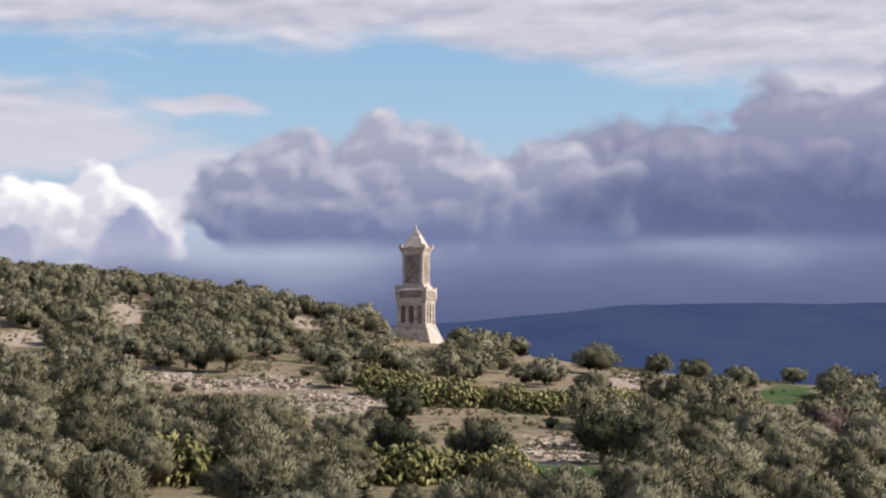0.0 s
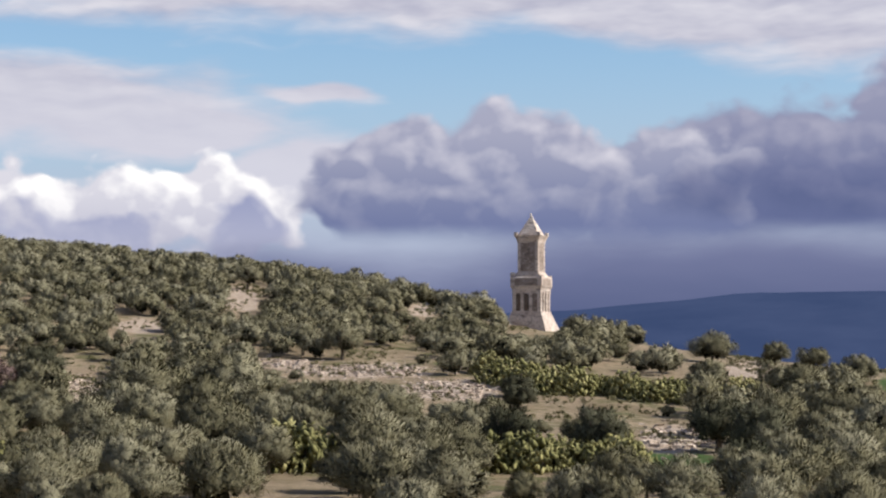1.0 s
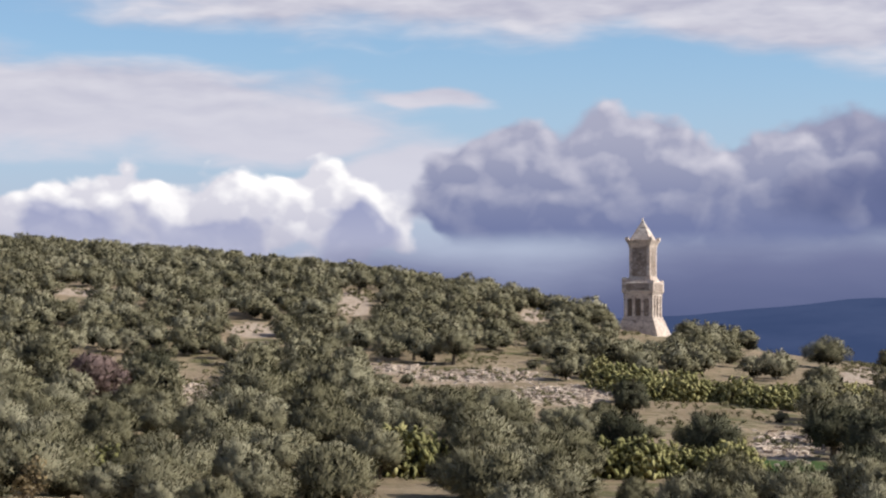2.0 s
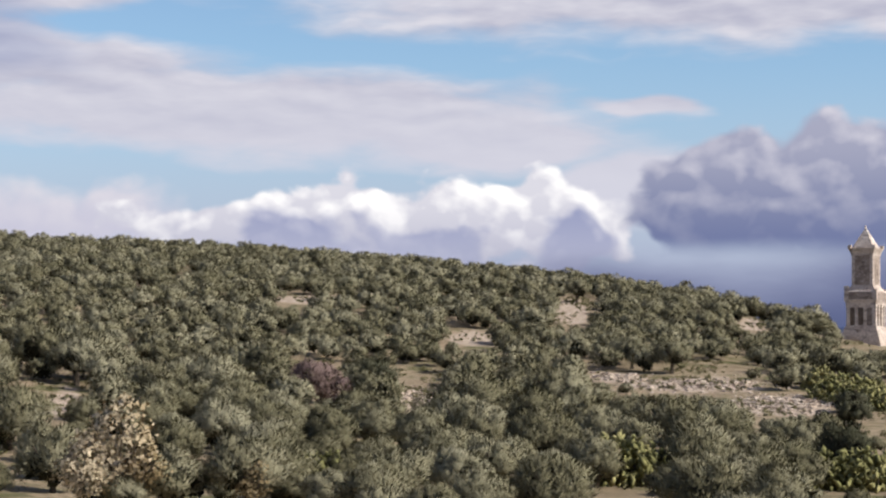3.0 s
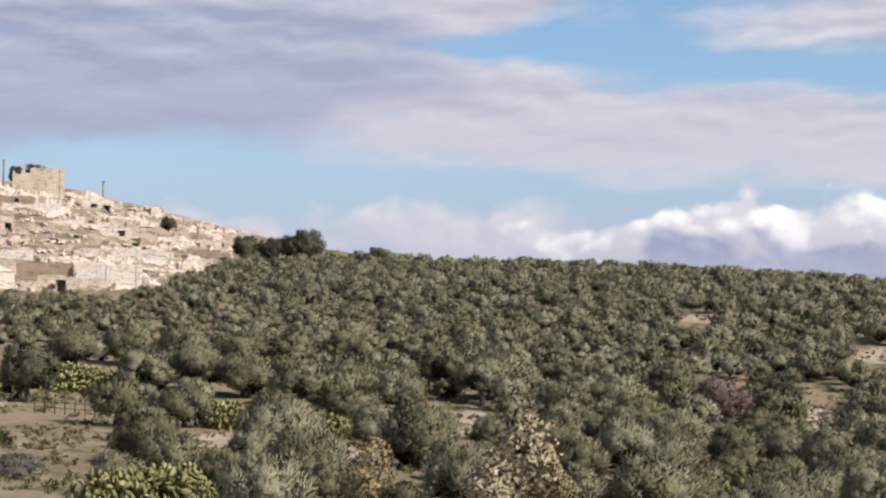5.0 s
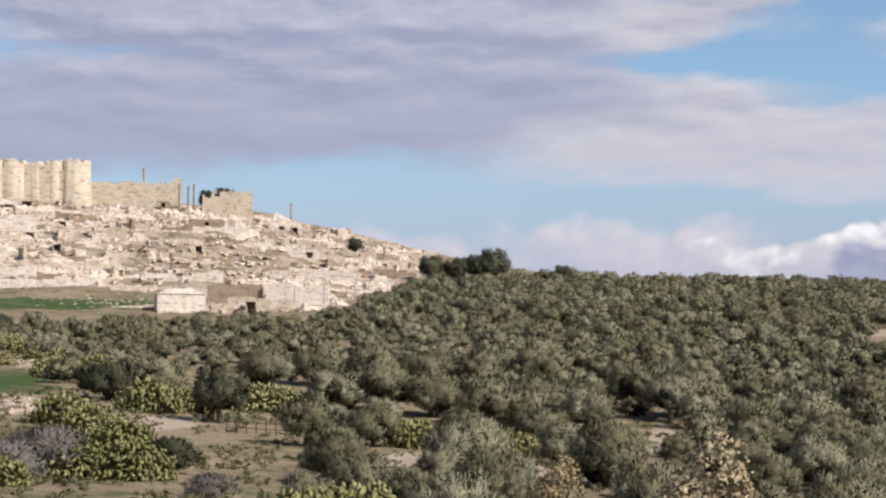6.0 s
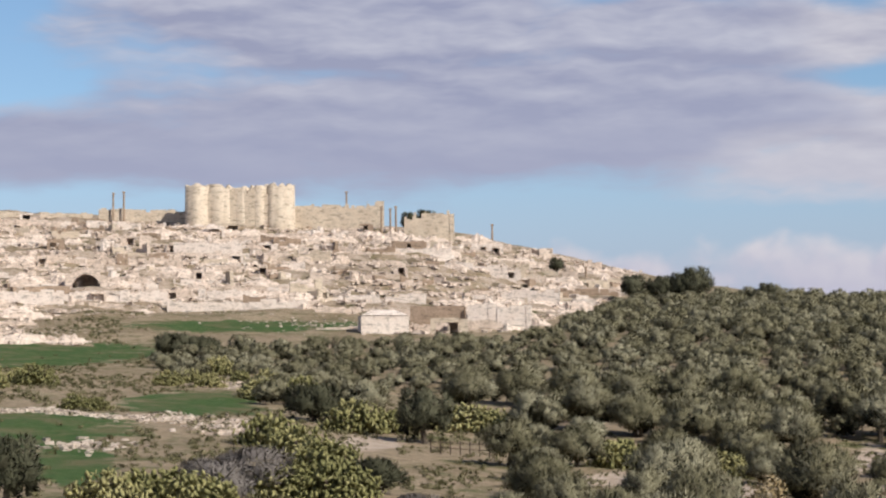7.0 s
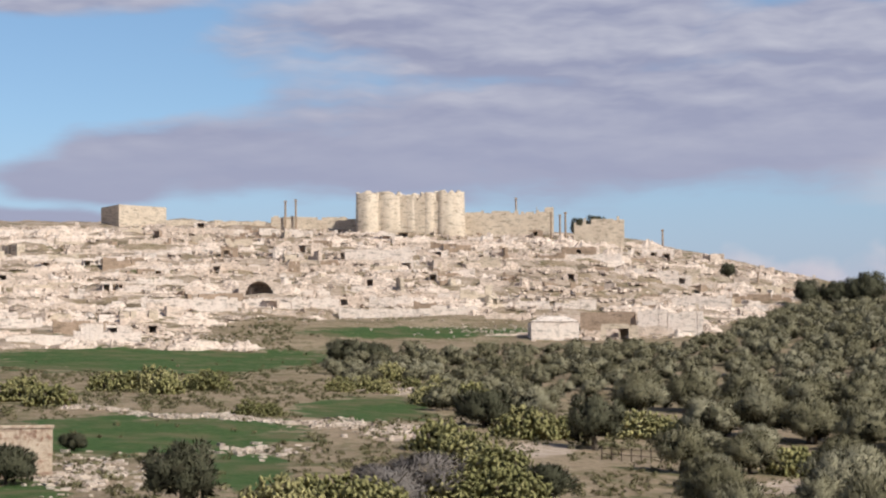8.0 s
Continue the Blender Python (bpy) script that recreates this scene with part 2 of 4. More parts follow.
def ground_material():
    m = bpy.data.materials.new("ground_earth")
    m.use_nodes = True
    n = Nodes(m.node_tree)
    out, sh = n.add("ShaderNodeOutputMaterial"), n.add("ShaderNodeBsdfPrincipled")
    p = n.add("ShaderNodeNewGeometry").outputs["Position"]
    cover = n.add("ShaderNodeAttribute", attribute_name="cover")
    parts = n.add("ShaderNodeSeparateColor")
    n.link(cover.outputs["Color"], parts.inputs[0])
    coarse, fine = n.noise(p, 0.09, 5.0, 0.6), n.noise(p, 0.9, 5.0, 0.65)
    soil = n.mix(n.ramp(coarse, 0.35, 0.65), (0.225, 0.175, 0.115), (0.33, 0.26, 0.18))
    soil = n.mix(n.ramp(fine, 0.50, 0.72), soil, (0.13, 0.115, 0.06))
    soil = n.mix(n.ramp(n.noise(p, 0.22, 4.0, 0.6), 0.5, 0.66), soil, (0.115, 0.115, 0.052))
    soil = n.mix(n.ramp(n.noise(p, 0.05, 5.0, 0.7), 0.48, 0.62), soil, n.mix(n.ramp(fine, 0.3, 0.7), (0.33, 0.25, 0.18), (0.23, 0.185, 0.12)))
    soil = n.mix(n.ramp(n.noise(p, 2.2, 3.0, 0.7), 0.60, 0.70), soil, (0.46, 0.39, 0.30))
    pale = n.mix(n.ramp(fine, 0.35, 0.7), (0.50, 0.41, 0.335), (0.34, 0.265, 0.205))
    scrub = n.mix(n.ramp(fine, 0.3, 0.7), (0.085, 0.072, 0.042), (0.17, 0.13, 0.085))
    pale = n.mix(n.math("MULTIPLY", n.ramp(n.math("MULTIPLY_ADD", n.math("SUBTRACT", n.noise(p, 0.20, 5.0, 0.65), 0.5), 1.6, parts.outputs[2]), 0.42, 0.66), 0.85), pale, scrub)
    grass = n.mix(n.ramp(fine, 0.3, 0.7), (0.045, 0.088, 0.026), (0.075, 0.118, 0.042))
    grass = n.mix(n.ramp(n.noise(p, 0.14, 5.0, 0.65), 0.46, 0.66), grass, (0.135, 0.125, 0.065))
    edge = n.math("MULTIPLY_ADD", n.math("SUBTRACT", fine, 0.5), 0.7, n.math("MULTIPLY", n.math("SUBTRACT", n.noise(p, 0.16, 4.0, 0.65), 0.5), 1.5))
    c = n.mix(n.ramp(n.math("ADD", parts.outputs[1], edge), 0.40, 0.60), soil, grass)
    c = n.mix(n.ramp(n.math("ADD", parts.outputs[0], edge), 0.40, 0.62), c, pale)
    n.link(c, sh.inputs["Base Color"])
    sh.inputs["Roughness"].default_value = 0.95
    sh.inputs["Specular IOR Level"].default_value = 0.1
    b = n.add("ShaderNodeBump")
    b.inputs["Strength"].default_value, b.inputs["Distance"].default_value = 0.8, 0.5
    n.link(fine, b.inputs["Height"])
    n.link(b.outputs[0], sh.inputs["Normal"])
    n.link(sh.outputs[0], out.inputs[0])
    return m


GROUND = ground_material()

# ---- ground: height as slope seen from the standpoint, by bearing and distance ----
DIST = np.array([3, 8, 20, 60, 120, 170, 230, 300, 360, 430, 500, 600, 680, 900, 1500, 2600, 4800.0])
BEAR = np.array([-180, -60, -14, -6, 0, 4.5, 9, 16, 24, 32, 35.5, 40, 48, 58, 90, 180.0])
NEAR = [-30, -14, -10, -6.6]
SLOPE = np.array([
    NEAR + [-5.0, -4.0, -3.6, -3.4, -3.2, -3.1, -3.0, -3.0, -3.0, -2.8, -2.4, -1.5, -0.9],
    NEAR + [-5.0, -3.6, -2.6, -2.0, -2.0, -2.2, -2.6, -3.0, -3.0, -2.8, -2.4, -1.5, -0.9],
    NEAR + [-5.0, -3.5, -2.1, -1.05, -1.3, -2.2, -3.0, -3.4, -3.6, -3.0, -2.4, -1.5, -0.9],
    NEAR + [-5.0, -3.4, -2.0, -0.75, -0.5, -1.1, -2.2, -3.4, -3.6, -3.0, -2.4, -1.5, -0.9],
    NEAR + [-5.0, -3.3, -1.6, -0.5, 0.3, 0.1, -1.0, -2.8, -3.2, -3.0, -2.4, -1.5, -0.9],
    NEAR + [-5.0, -3.3, -1.6, 0.0, 1.2, 1.3, 0.9, -0.5, -1.2, -1.5, -1.6, -1.2, -0.9],
    NEAR + [-5.0, -3.3, -1.6, 0.2, 1.3, 2.0, 1.9, 1.2, 0.6, 0.0, -0.6, -0.8, -0.9],
    NEAR + [-5.0, -3.2, -1.6, 0.3, 1.5, 2.3, 2.6, 2.4, 2.0, 1.2, 0.2, -0.5, -0.8],
    NEAR + [-4.6, -2.8, -1.2, 0.6, 1.8, 2.5, 2.85, 2.8, 2.6, 1.8, 0.5, -0.5, -0.8],
    NEAR + [-3.8, -2.2, -0.6, 0.9, 1.9, 2.5, 3.0, 4.2, 4.3, 3.0, 1.0, 0.0, -0.6],
    NEAR + [-3.5, -1.9, -0.4, 0.95, 1.8, 2.75, 3.9, 5.2, 5.2, 3.8, 1.5, 0.25, -0.55],
    NEAR + [-3.0, -1.4, -0.1, 1.0, 1.75, 2.9, 4.1, 5.3, 5.5, 4.2, 2.0, 0.5, -0.5],
    NEAR + [-2.8, -1.2, 0.3, 1.2, 1.9, 3.1, 4.2, 5.5, 5.75, 4.2, 2.0, 0.5, -0.5],
    NEAR + [-2.8, -1.0, 0.4, 1.3, 2.0, 3.1, 4.1, 5.3, 5.6, 4.2, 2.0, 0.5, -0.5],
    NEAR + [-4.0, -2.0, -1.0, 0.0, 0.8, 1.4, 2.0, 2.6, 2.9, 2.6, 1.5, 0.2, -0.6],
    NEAR + [-5.0, -4.0, -3.6, -3.4, -3.2, -3.1, -3.0, -3.0, -3.0, -2.8, -2.4, -1.5, -0.9],
])
FB = np.linspace(-180, 180, 721)
FD = np.linspace(math.log(3), math.log(4800), 240)
grid = np.array([np.interp(FD, np.log(DIST), r) for r in SLOPE])
grid = np.array([np.interp(FB, BEAR, grid[:, j]) for j in range(len(FD))]).T
for _ in range(4):
    grid = (np.roll(grid, 2, 0) + np.roll(grid, -2, 0) + 2 * grid) / 4
    grid[:, 1:-1] = (grid[:, :-2] + grid[:, 2:] + 2 * grid[:, 1:-1]) / 4


def slope(az, d):
    u, v = (az + 180) * 2, (math.log(max(d, 3.0)) - FD[0]) / (FD[1] - FD[0])
    i, j = min(int(u), 719), min(int(v), 238)
    u, v = u - i, min(v - j, 1.0)
    return (grid[i, j] * (1 - v) + grid[i, j + 1] * v) * (1 - u) + (grid[i + 1, j] * (1 - v) + grid[i + 1, j + 1] * v) * u


def ledge(az, d, base):
    """Rock ledges of the ruined slope: how far the ground stands off its mean there, and how far it is level ground."""
    el = math.degrees(math.atan2(base, d))
    w = min(1.0, max(0.0, (el - 2.5) / 0.5)) * min(1.0, max(0.0, (az - 30) / 2)) * min(1.0, max(0.0, (d - 345) / 25)) * min(1.0, max(0.0, (615 - d) / 15))
    if w == 0.0:
        return 0.0, 0.0
    x, y = -d * math.sin(radians(az)), d * math.cos(radians(az))
    rise = 3.4
    u = (base + 1.6 * noise.noise((x * 0.035, y * 0.035, 7)) + 0.8 * noise.noise((x * 0.11, y * 0.11, 2))) / rise
    f = u - math.floor(u)
    g = min(1.0, max(0.0, (f - 0.62) / 0.30))
    g = g * g * (3 - 2 * g) * 0.85 + f * 0.15
    return w * rise * (g - f) * 0.8, w * (1.0 if 0.2 < f < 0.62 else 0.25)


def height(az, d):
    x, y = -d * math.sin(radians(az)), d * math.cos(radians(az))
    rough = 0.5 if d > 60 else 0.1
    base = d * math.tan(radians(slope(az, d)))
    return EYE + base + ledge(az, d, base)[0] + rough * noise.noise((x * 0.03, y * 0.03, 0)) + 0.3 * rough * noise.noise((x * 0.15, y * 0.15, 3))


def ground_at(az, d):
    return Vector((-d * math.sin(radians(az)), d * math.cos(radians(az)), height(az, d)))


def spot(az, el, far=900.0):
    """The distance at which the ground comes up to the sight line of that height, or else that of the crest."""
    d, best, crest = 100.0, -90.0, 100.0
    while d < far:
        here = math.degrees(math.atan2(height(az, d) - EYE, d))
        if here >= el:
            return d
        if here > best:
            best, crest = here, d
        d *= 1.006
    return crest


def place(az, el):
    d = spot(az, el)
    return ground_at(az, d), d


# ground cover: ellipses by bearing and slope (bearing, slope, half width, half height)
def zone(c, ra, re):
    return (c[0], c[1], ra, re)


MEADOW = [zone((42.6, 2.42), 5.2, 0.58)]
GRASS = [zone((49.30, 1.67), 5.6, 0.42), zone((41.35, 2.42), 3.3, 0.20), zone((43.00, 0.15), 2.0, 0.38), zone((49.61, -0.51), 5.0, 0.55),
         zone((46.40, -1.55), 1.3, 0.60), zone((-9.80, -1.21), 0.8, 0.30), zone((-3.35, -3.66), 1.2, 0.5), zone((52.74, -2.35), 1.5, 0.5)]
PALE = [zone((9.23, 1.17), 0.55, 0.36), zone((5.60, -0.93), 1.9, 0.22), zone((3.16, -1.47), 1.5, 0.28), zone((7.86, -0.70), 0.9, 0.14), zone((-3.35, -2.85), 1.0, 0.45),
        zone((3.99, 0.85), 0.5, 0.16), zone((13.73, -1.42), 0.8, 0.40), zone((17.08, 1.48), 0.7, 0.14), zone((23.59, -1.55), 0.5, 0.45),
        zone((11.99, 0.39), 0.8, 0.2), zone((42.02, -0.51), 0.9, 0.25), zone((37.95, -1.05), 1.1, 0.22), zone((42.18, 0.76), 0.9, 0.15), zone((30.98, -2.10), 1.2, 0.2),
        zone((27.11, -2.46), 0.9, 0.3), zone((-5.47, -0.82), 0.7, 0.25)]
BARE = PALE + [zone((-0.26, -1.96), 3.0, 0.36), zone((-2.87, -3.18), 1.6, 0.8), zone((-5.47, -0.77), 0.9, 0.42), zone((0.72, 0.40), 1.2, 0.14), zone((-9.88, -1.25), 1.0, 0.3),
               zone((26.30, -2.86), 1.2, 0.4), zone((35.21, -1.90), 2.0, 0.6), zone((31.12, -2.47), 0.8, 0.3), zone((13.66, -1.01), 1.2, 0.55),
               zone((8.99, 1.17), 0.8, 0.42), zone((0.07, -1.23), 3.6, 0.28), zone((35.53, -0.60), 1.6, 0.35), zone((23.23, -1.47), 0.7, 0.4)]


# what lies open to view over the trees below it
OPEN = PALE + [zone((0.72, 0.64), 1.0, 0.42), zone((1.53, -1.04), 0.9, 0.25), zone((-1.57, -1.48), 2.4, 0.28), zone((-0.59, -2.13), 2.0, 0.2), zone((-2.87, -2.69), 1.2, 0.5),
               zone((-4.34, -0.01), 0.7, 0.30), zone((-6.44, -0.33), 1.6, 0.25), zone((-9.96, -0.73), 1.0, 0.30), zone((-9.80, -1.21), 0.7, 0.2), zone((16.33, -0.79), 0.75, 0.55), zone((7.52, -3.47), 0.7, 0.4),
               zone((0.39, -3.34), 1.8, 0.3), zone((24.93, -1.64), 1.2, 0.7), zone((23.23, -0.82), 0.6, 0.4), zone((30.74, -1.19), 0.6, 0.35), zone((27.61, -1.74), 0.7, 0.35),
               zone((26.30, -2.86), 1.0, 0.4), zone((19.52, -3.54), 0.5, 0.3), zone((22.24, -2.76), 0.9, 0.9), zone((36.17, -0.27), 1.2, 0.8), zone((38.28, -0.25), 1.4, 0.6),
               zone((33.31, -3.10), 1.4, 0.4), zone((5.44, -0.42), 1.6, 0.2)]


def level(v, points):
    return np.interp(v, [p[0] for p in points], [p[1] for p in points])


# far edge of the olive grove against the ruins, and its edge against the fields
GROVE_TOP = [(-40, 9.0), (29.2, 9.0), (30.1, 3.0), (33.9, 1.85), (37.5, 1.85), (44.5, 1.45)]
GROVE_SIDE = [(-9, 34.2), (-1.0, 34.8), (-0.8, 38.5), (0.0, 40.5), (0.5, 42.5), (1.0, 43.9), (2.5, 44.3)]


def covered(az, el, zones):
    return any(((az - a) / ra) ** 2 + ((el - e) / re) ** 2 < 1 for a, e, ra, re in zones)


def share(az, el, zones):
    """How far a place lies within the nearest zone: 1 at its middle, 0.5 at its edge."""
    return max((max(0.0, 1 - 0.5 * math.hypot((az - a) / ra, (el - e) / re) ** 2) for a, e, ra, re in zones), default=0.0)


def is_ruin(az, el, d):
    return not covered(az, el, MEADOW) and az > 29.8 and d > 340 and el > level(az, GROVE_TOP[2:]) + 0.3 and el > 1.95


def build_ground():
    bears = np.concatenate([np.linspace(-180, -16, 40)[:-1], np.linspace(-16, 58, 330), np.linspace(58, 180, 30)[1:-1]])
    dists = np.concatenate([np.geomspace(1.5, 100, 26)[:-1], np.geomspace(100, 700, 300), np.geomspace(700, 4800, 40)[1:]])
    nb, nd = len(bears), len(dists)
    verts, cover = [(0.0, 0.0, height(0, 3.0))], [(0.0, 0.3, 0.0)]
    for d in dists:
        for a in bears:
            p = ground_at(a, max(d, 1.5))
            el = slope(a, d)
            ruin = is_ruin(a, el, d)
            near = 110 < d < 470 and not ruin
            grass = share(a, el, GRASS) if near else 0.0
            pale = share(a, el, PALE) if near else (0.52 if ruin else 0.0)
            if d > 700:
                grass = 0.5
            if ruin:
                p.z += 1.4 * noise.noise((p.x * 0.06, p.y * 0.10, 9)) + 0.5 * noise.noise((p.x * 0.3, p.y * 0.3, 5))
            verts.append(tuple(p))
            cover.append((pale, grass, ledge(a, d, d * math.tan(radians(el)))[1] if ruin else 0.0))
    faces = [(0, 1 + (i + 1) % nb, 1 + i) for i in range(nb)]
    for j in range(nd - 1):
        for i in range(nb):
            a, b = 1 + j * nb + i, 1 + j * nb + (i + 1) % nb
            faces.append((a, b, b + nb, a + nb))
    me = bpy.data.meshes.new("ground")
    me.from_pydata(verts, [], faces)
    me.materials.append(GROUND)
    layer = me.color_attributes.new("cover", "FLOAT_COLOR", "POINT")
    layer.data.foreach_set("color", np.array([(*c, 1.0) for c in cover], dtype=np.float32).ravel())
    me.polygons.foreach_set("use_smooth", [True] * len(faces))
    return tagged(new("ground", me), "dry stony hillside with green fields and bare earth", "ground", kind="structure")


build_ground()


def build_mountain():
    """A long distant ridge; haze and cloud shade are painted in as glowing blue."""
    m = bpy.data.materials.new("ridge_haze_glow")
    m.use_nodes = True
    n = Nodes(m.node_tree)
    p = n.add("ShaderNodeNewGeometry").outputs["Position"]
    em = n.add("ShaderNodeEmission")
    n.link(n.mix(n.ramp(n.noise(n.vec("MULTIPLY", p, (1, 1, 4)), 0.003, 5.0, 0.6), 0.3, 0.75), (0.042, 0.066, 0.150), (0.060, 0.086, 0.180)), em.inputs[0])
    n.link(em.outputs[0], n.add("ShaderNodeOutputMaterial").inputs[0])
    crest = [(-60, 1.2), (-30, 1.3), (-13, 1.42), (-11, 1.38), (-9, 1.42), (-5.5, 1.38), (-3, 1.12), (0, 0.85), (6, 0.6), (14, 0.4), (30, 0.1)]
    bm = bmesh.new()
    bears = np.linspace(-60, 30, 240)
    rows = []
    for f, back in ((-1.6, 0), (0.0, 150), (0.6, 300), (1.0, 480), (0.9, 620)):
        row = []
        for a in bears:
            d = 4000 + back
            top = level(a, crest) + 0.03 * noise.noise((a * 0.7, 0, 0)) + 0.02 * noise.noise((a * 2.5, 4, 0))
            el = top * f if f > 0 else f
            row.append(bm.verts.new((-d * math.sin(radians(a)), d * math.cos(radians(a)), EYE + d * math.tan(radians(el)))))
        rows.append(row)
    for r, q in zip(rows, rows[1:]):
        for i in range(len(bears) - 1):
            bm.faces.new((r[i], r[i + 1], q[i + 1], q[i]))
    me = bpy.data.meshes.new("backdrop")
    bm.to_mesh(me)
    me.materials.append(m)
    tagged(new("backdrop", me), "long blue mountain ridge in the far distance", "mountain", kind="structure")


build_mountain()


# ---- building helpers ----
def part(name, bm, mat, parent=None, label=""):
    me = bpy.data.meshes.new(name)
    bm.to_mesh(me)
    bm.free()
    for m in mat if isinstance(mat, (list, tuple)) else [mat]:
        me.materials.append(m)
    ob = new(name, me)
    ob.parent = parent
    return tagged(ob, label)


def quads_mesh(name, quads, mats, slots=None, normals=None):
    """A mesh from an array of small faces (n, k, 3)."""
    n, k = quads.shape[:2]
    me = bpy.data.meshes.new(name)
    me.vertices.add(n * k)
    me.vertices.foreach_set("co", np.ascontiguousarray(quads, dtype=np.float32).ravel())
    me.loops.add(n * k)
    me.loops.foreach_set("vertex_index", np.arange(n * k, dtype=np.int32))
    me.polygons.add(n)
    me.polygons.foreach_set("loop_start", np.arange(0, n * k, k, dtype=np.int32))
    if slots is not None:
        me.polygons.foreach_set("material_index", np.asarray(slots, dtype=np.int32))
    me.update(calc_edges=True)
    for m in mats:
        me.materials.append(m)
    if normals is not None:
        me.polygons.foreach_set("use_smooth", np.ones(n, dtype=bool))
        me.normals_split_custom_set_from_vertices(np.repeat(normals, k, axis=0))
    return me


def unit(v):
    return v / np.maximum(np.linalg.norm(v, axis=-1, keepdims=True), 1e-6)


def crown_quads(rng, r, h, lobes, n, length, width, base=0.0, up=0.35, hang=0.0, shag=0.25):
    """Leaf sprays over a crown of several lobes: half width r, from base to base + h."""
    c = rng.normal(size=(lobes, 3))
    c = unit(c) * rng.uniform(0.25, 0.72, (lobes, 1)) ** 0.7
    c[0] = (0, 0, 0.1)
    lr = rng.uniform(0.34, 0.55, lobes)
    lr[0] = 0.6
    pick = rng.choice(lobes, n, p=lr ** 2 / (lr ** 2).sum())
    d = rng.normal(size=(n, 3))
    d[:, 2] += up * 0.6
    d = unit(d)
    pos = c[pick] + d * (lr[pick] * (1 - shag * rng.random(n) ** 2 + 0.10 * rng.normal(size=n)))[:, None]
    # drop sprays buried inside other lobes
    inner = np.min(np.linalg.norm(pos[:, None] - c[None], axis=2) / lr[None], axis=1) > 0.55
    pos, d = pos[inner], d[inner]
    n = len(pos)
    pos = pos * np.array([r, r, h / 2]) + np.array([0, 0, base + h / 2])
    out = unit(unit((pos - np.array([0, 0, base + h * 0.42])) / np.array([r, r, h / 2])) * 0.6 + d + 0.18 * rng.normal(size=(n, 3)))
    axis = unit(0.85 * rng.normal(size=(n, 3)) + 0.55 * d + np.array([0, 0, up - hang]))
    nor = unit(out + 0.35 * rng.normal(size=(n, 3)))
    nor = unit(nor - axis * np.sum(axis * nor, axis=1, keepdims=True))
    nor *= np.sign(np.sum(nor * out, axis=1, keepdims=True))
    side = np.cross(nor, axis)
    L = length * rng.uniform(0.6, 1.4, (n, 1))
    w = width * rng.uniform(0.6, 1.4, (n, 1))
    return np.stack([pos - axis * L * 0.5 - side * w * 0.4, pos + axis * L * 0.5, pos - axis * L * 0.3 + side * w * 0.6], axis=1), out


def crown_shoots(rng, r, h, base, tufts, n, length, width):
    """Upright leafy shoots in rounded tufts over a dome-shaped crown: half width r, from base to base + h."""
    z = -0.5 + 1.5 * (np.arange(tufts) + 0.5) / tufts
    a = np.arange(tufts) * 2.39996 + rng.normal(size=tufts) * 0.4
    ring = np.sqrt(1 - z * z)
    ways = np.stack([ring * np.cos(a), ring * np.sin(a), z], axis=1)
    c = ways * (rng.uniform(0.45, 1.02, (tufts, 1)) * np.array([r * 0.84, r * 0.84, h * 0.44])) + np.array([0, 0, base + h * 0.46])
    wide = r * rng.uniform(0.18, 0.38, tufts)
    pick = rng.choice(tufts, n, p=wide ** 2 / (wide ** 2).sum())
    d = unit(rng.normal(size=(n, 3)) + ways[pick] * 0.75 + np.array([0, 0, 0.3]))
    foot = c[pick] + d * (wide[pick] * rng.uniform(0.30, 0.95, n))[:, None]
    axis = unit(d * 0.65 + np.array([0, 0, 0.6]) + 0.38 * rng.normal(size=(n, 3)))
    out = unit(0.85 * d + 0.40 * ways[pick] + 0.12 * rng.normal(size=(n, 3)))
    nor = unit(out + 0.25 * rng.normal(size=(n, 3)))
    nor = unit(nor - axis * np.sum(axis * nor, axis=1, keepdims=True))
    side = np.cross(nor, axis)
    L = length * rng.uniform(0.5, 1.4, (n, 1))
    w = width * rng.uniform(0.6, 1.4, (n, 1)) * 0.5
    return np.stack([foot + side * w, foot - side * w, foot + axis * L], axis=1), out


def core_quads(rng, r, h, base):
    """A rough added heart, painted dark as the crown's inner shade; little light passes."""
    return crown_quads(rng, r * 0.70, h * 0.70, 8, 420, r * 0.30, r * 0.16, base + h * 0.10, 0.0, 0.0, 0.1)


def limb(bm, a, b, ra, rb, sides=6):
    a, b = Vector(a), Vector(b)
    q = (b - a).to_track_quat("Z", "Y")
    ring = [[bm.verts.new(p + q @ Vector((rad * math.cos(k * math.tau / sides), rad * math.sin(k * math.tau / sides), 0))) for k in range(sides)] for p, rad in ((a, ra), (b, rb))]
    for k in range(sides):
        bm.faces.new((ring[0][k], ring[0][(k + 1) % sides], ring[1][(k + 1) % sides], ring[1][k]))
    bm.faces.new(ring[1])


def trunk_mesh(rng, h, r, limbs, thick):
    bm = bmesh.new()
    fork = Vector((rng.normal() * 0.12, rng.normal() * 0.12, h * 0.32))
    limb(bm, (0, 0, -0.4), (fork.x * 0.4, fork.y * 0.4, h * 0.12), thick * 1.5, thick)
    limb(bm, (fork.x * 0.4, fork.y * 0.4, h * 0.12), fork, thick, thick * 0.8)
    for k in range(limbs):
        a = math.tau * k / limbs + rng.random()
        mid = fork + Vector((math.cos(a) * r * 0.4, math.sin(a) * r * 0.4, h * 0.22))
        limb(bm, fork, mid, thick * 0.6, thick * 0.4)
        limb(bm, mid, mid + Vector((math.cos(a) * r * 0.3, math.sin(a) * r * 0.3, h * 0.2)), thick * 0.4, thick * 0.15)
    return bm


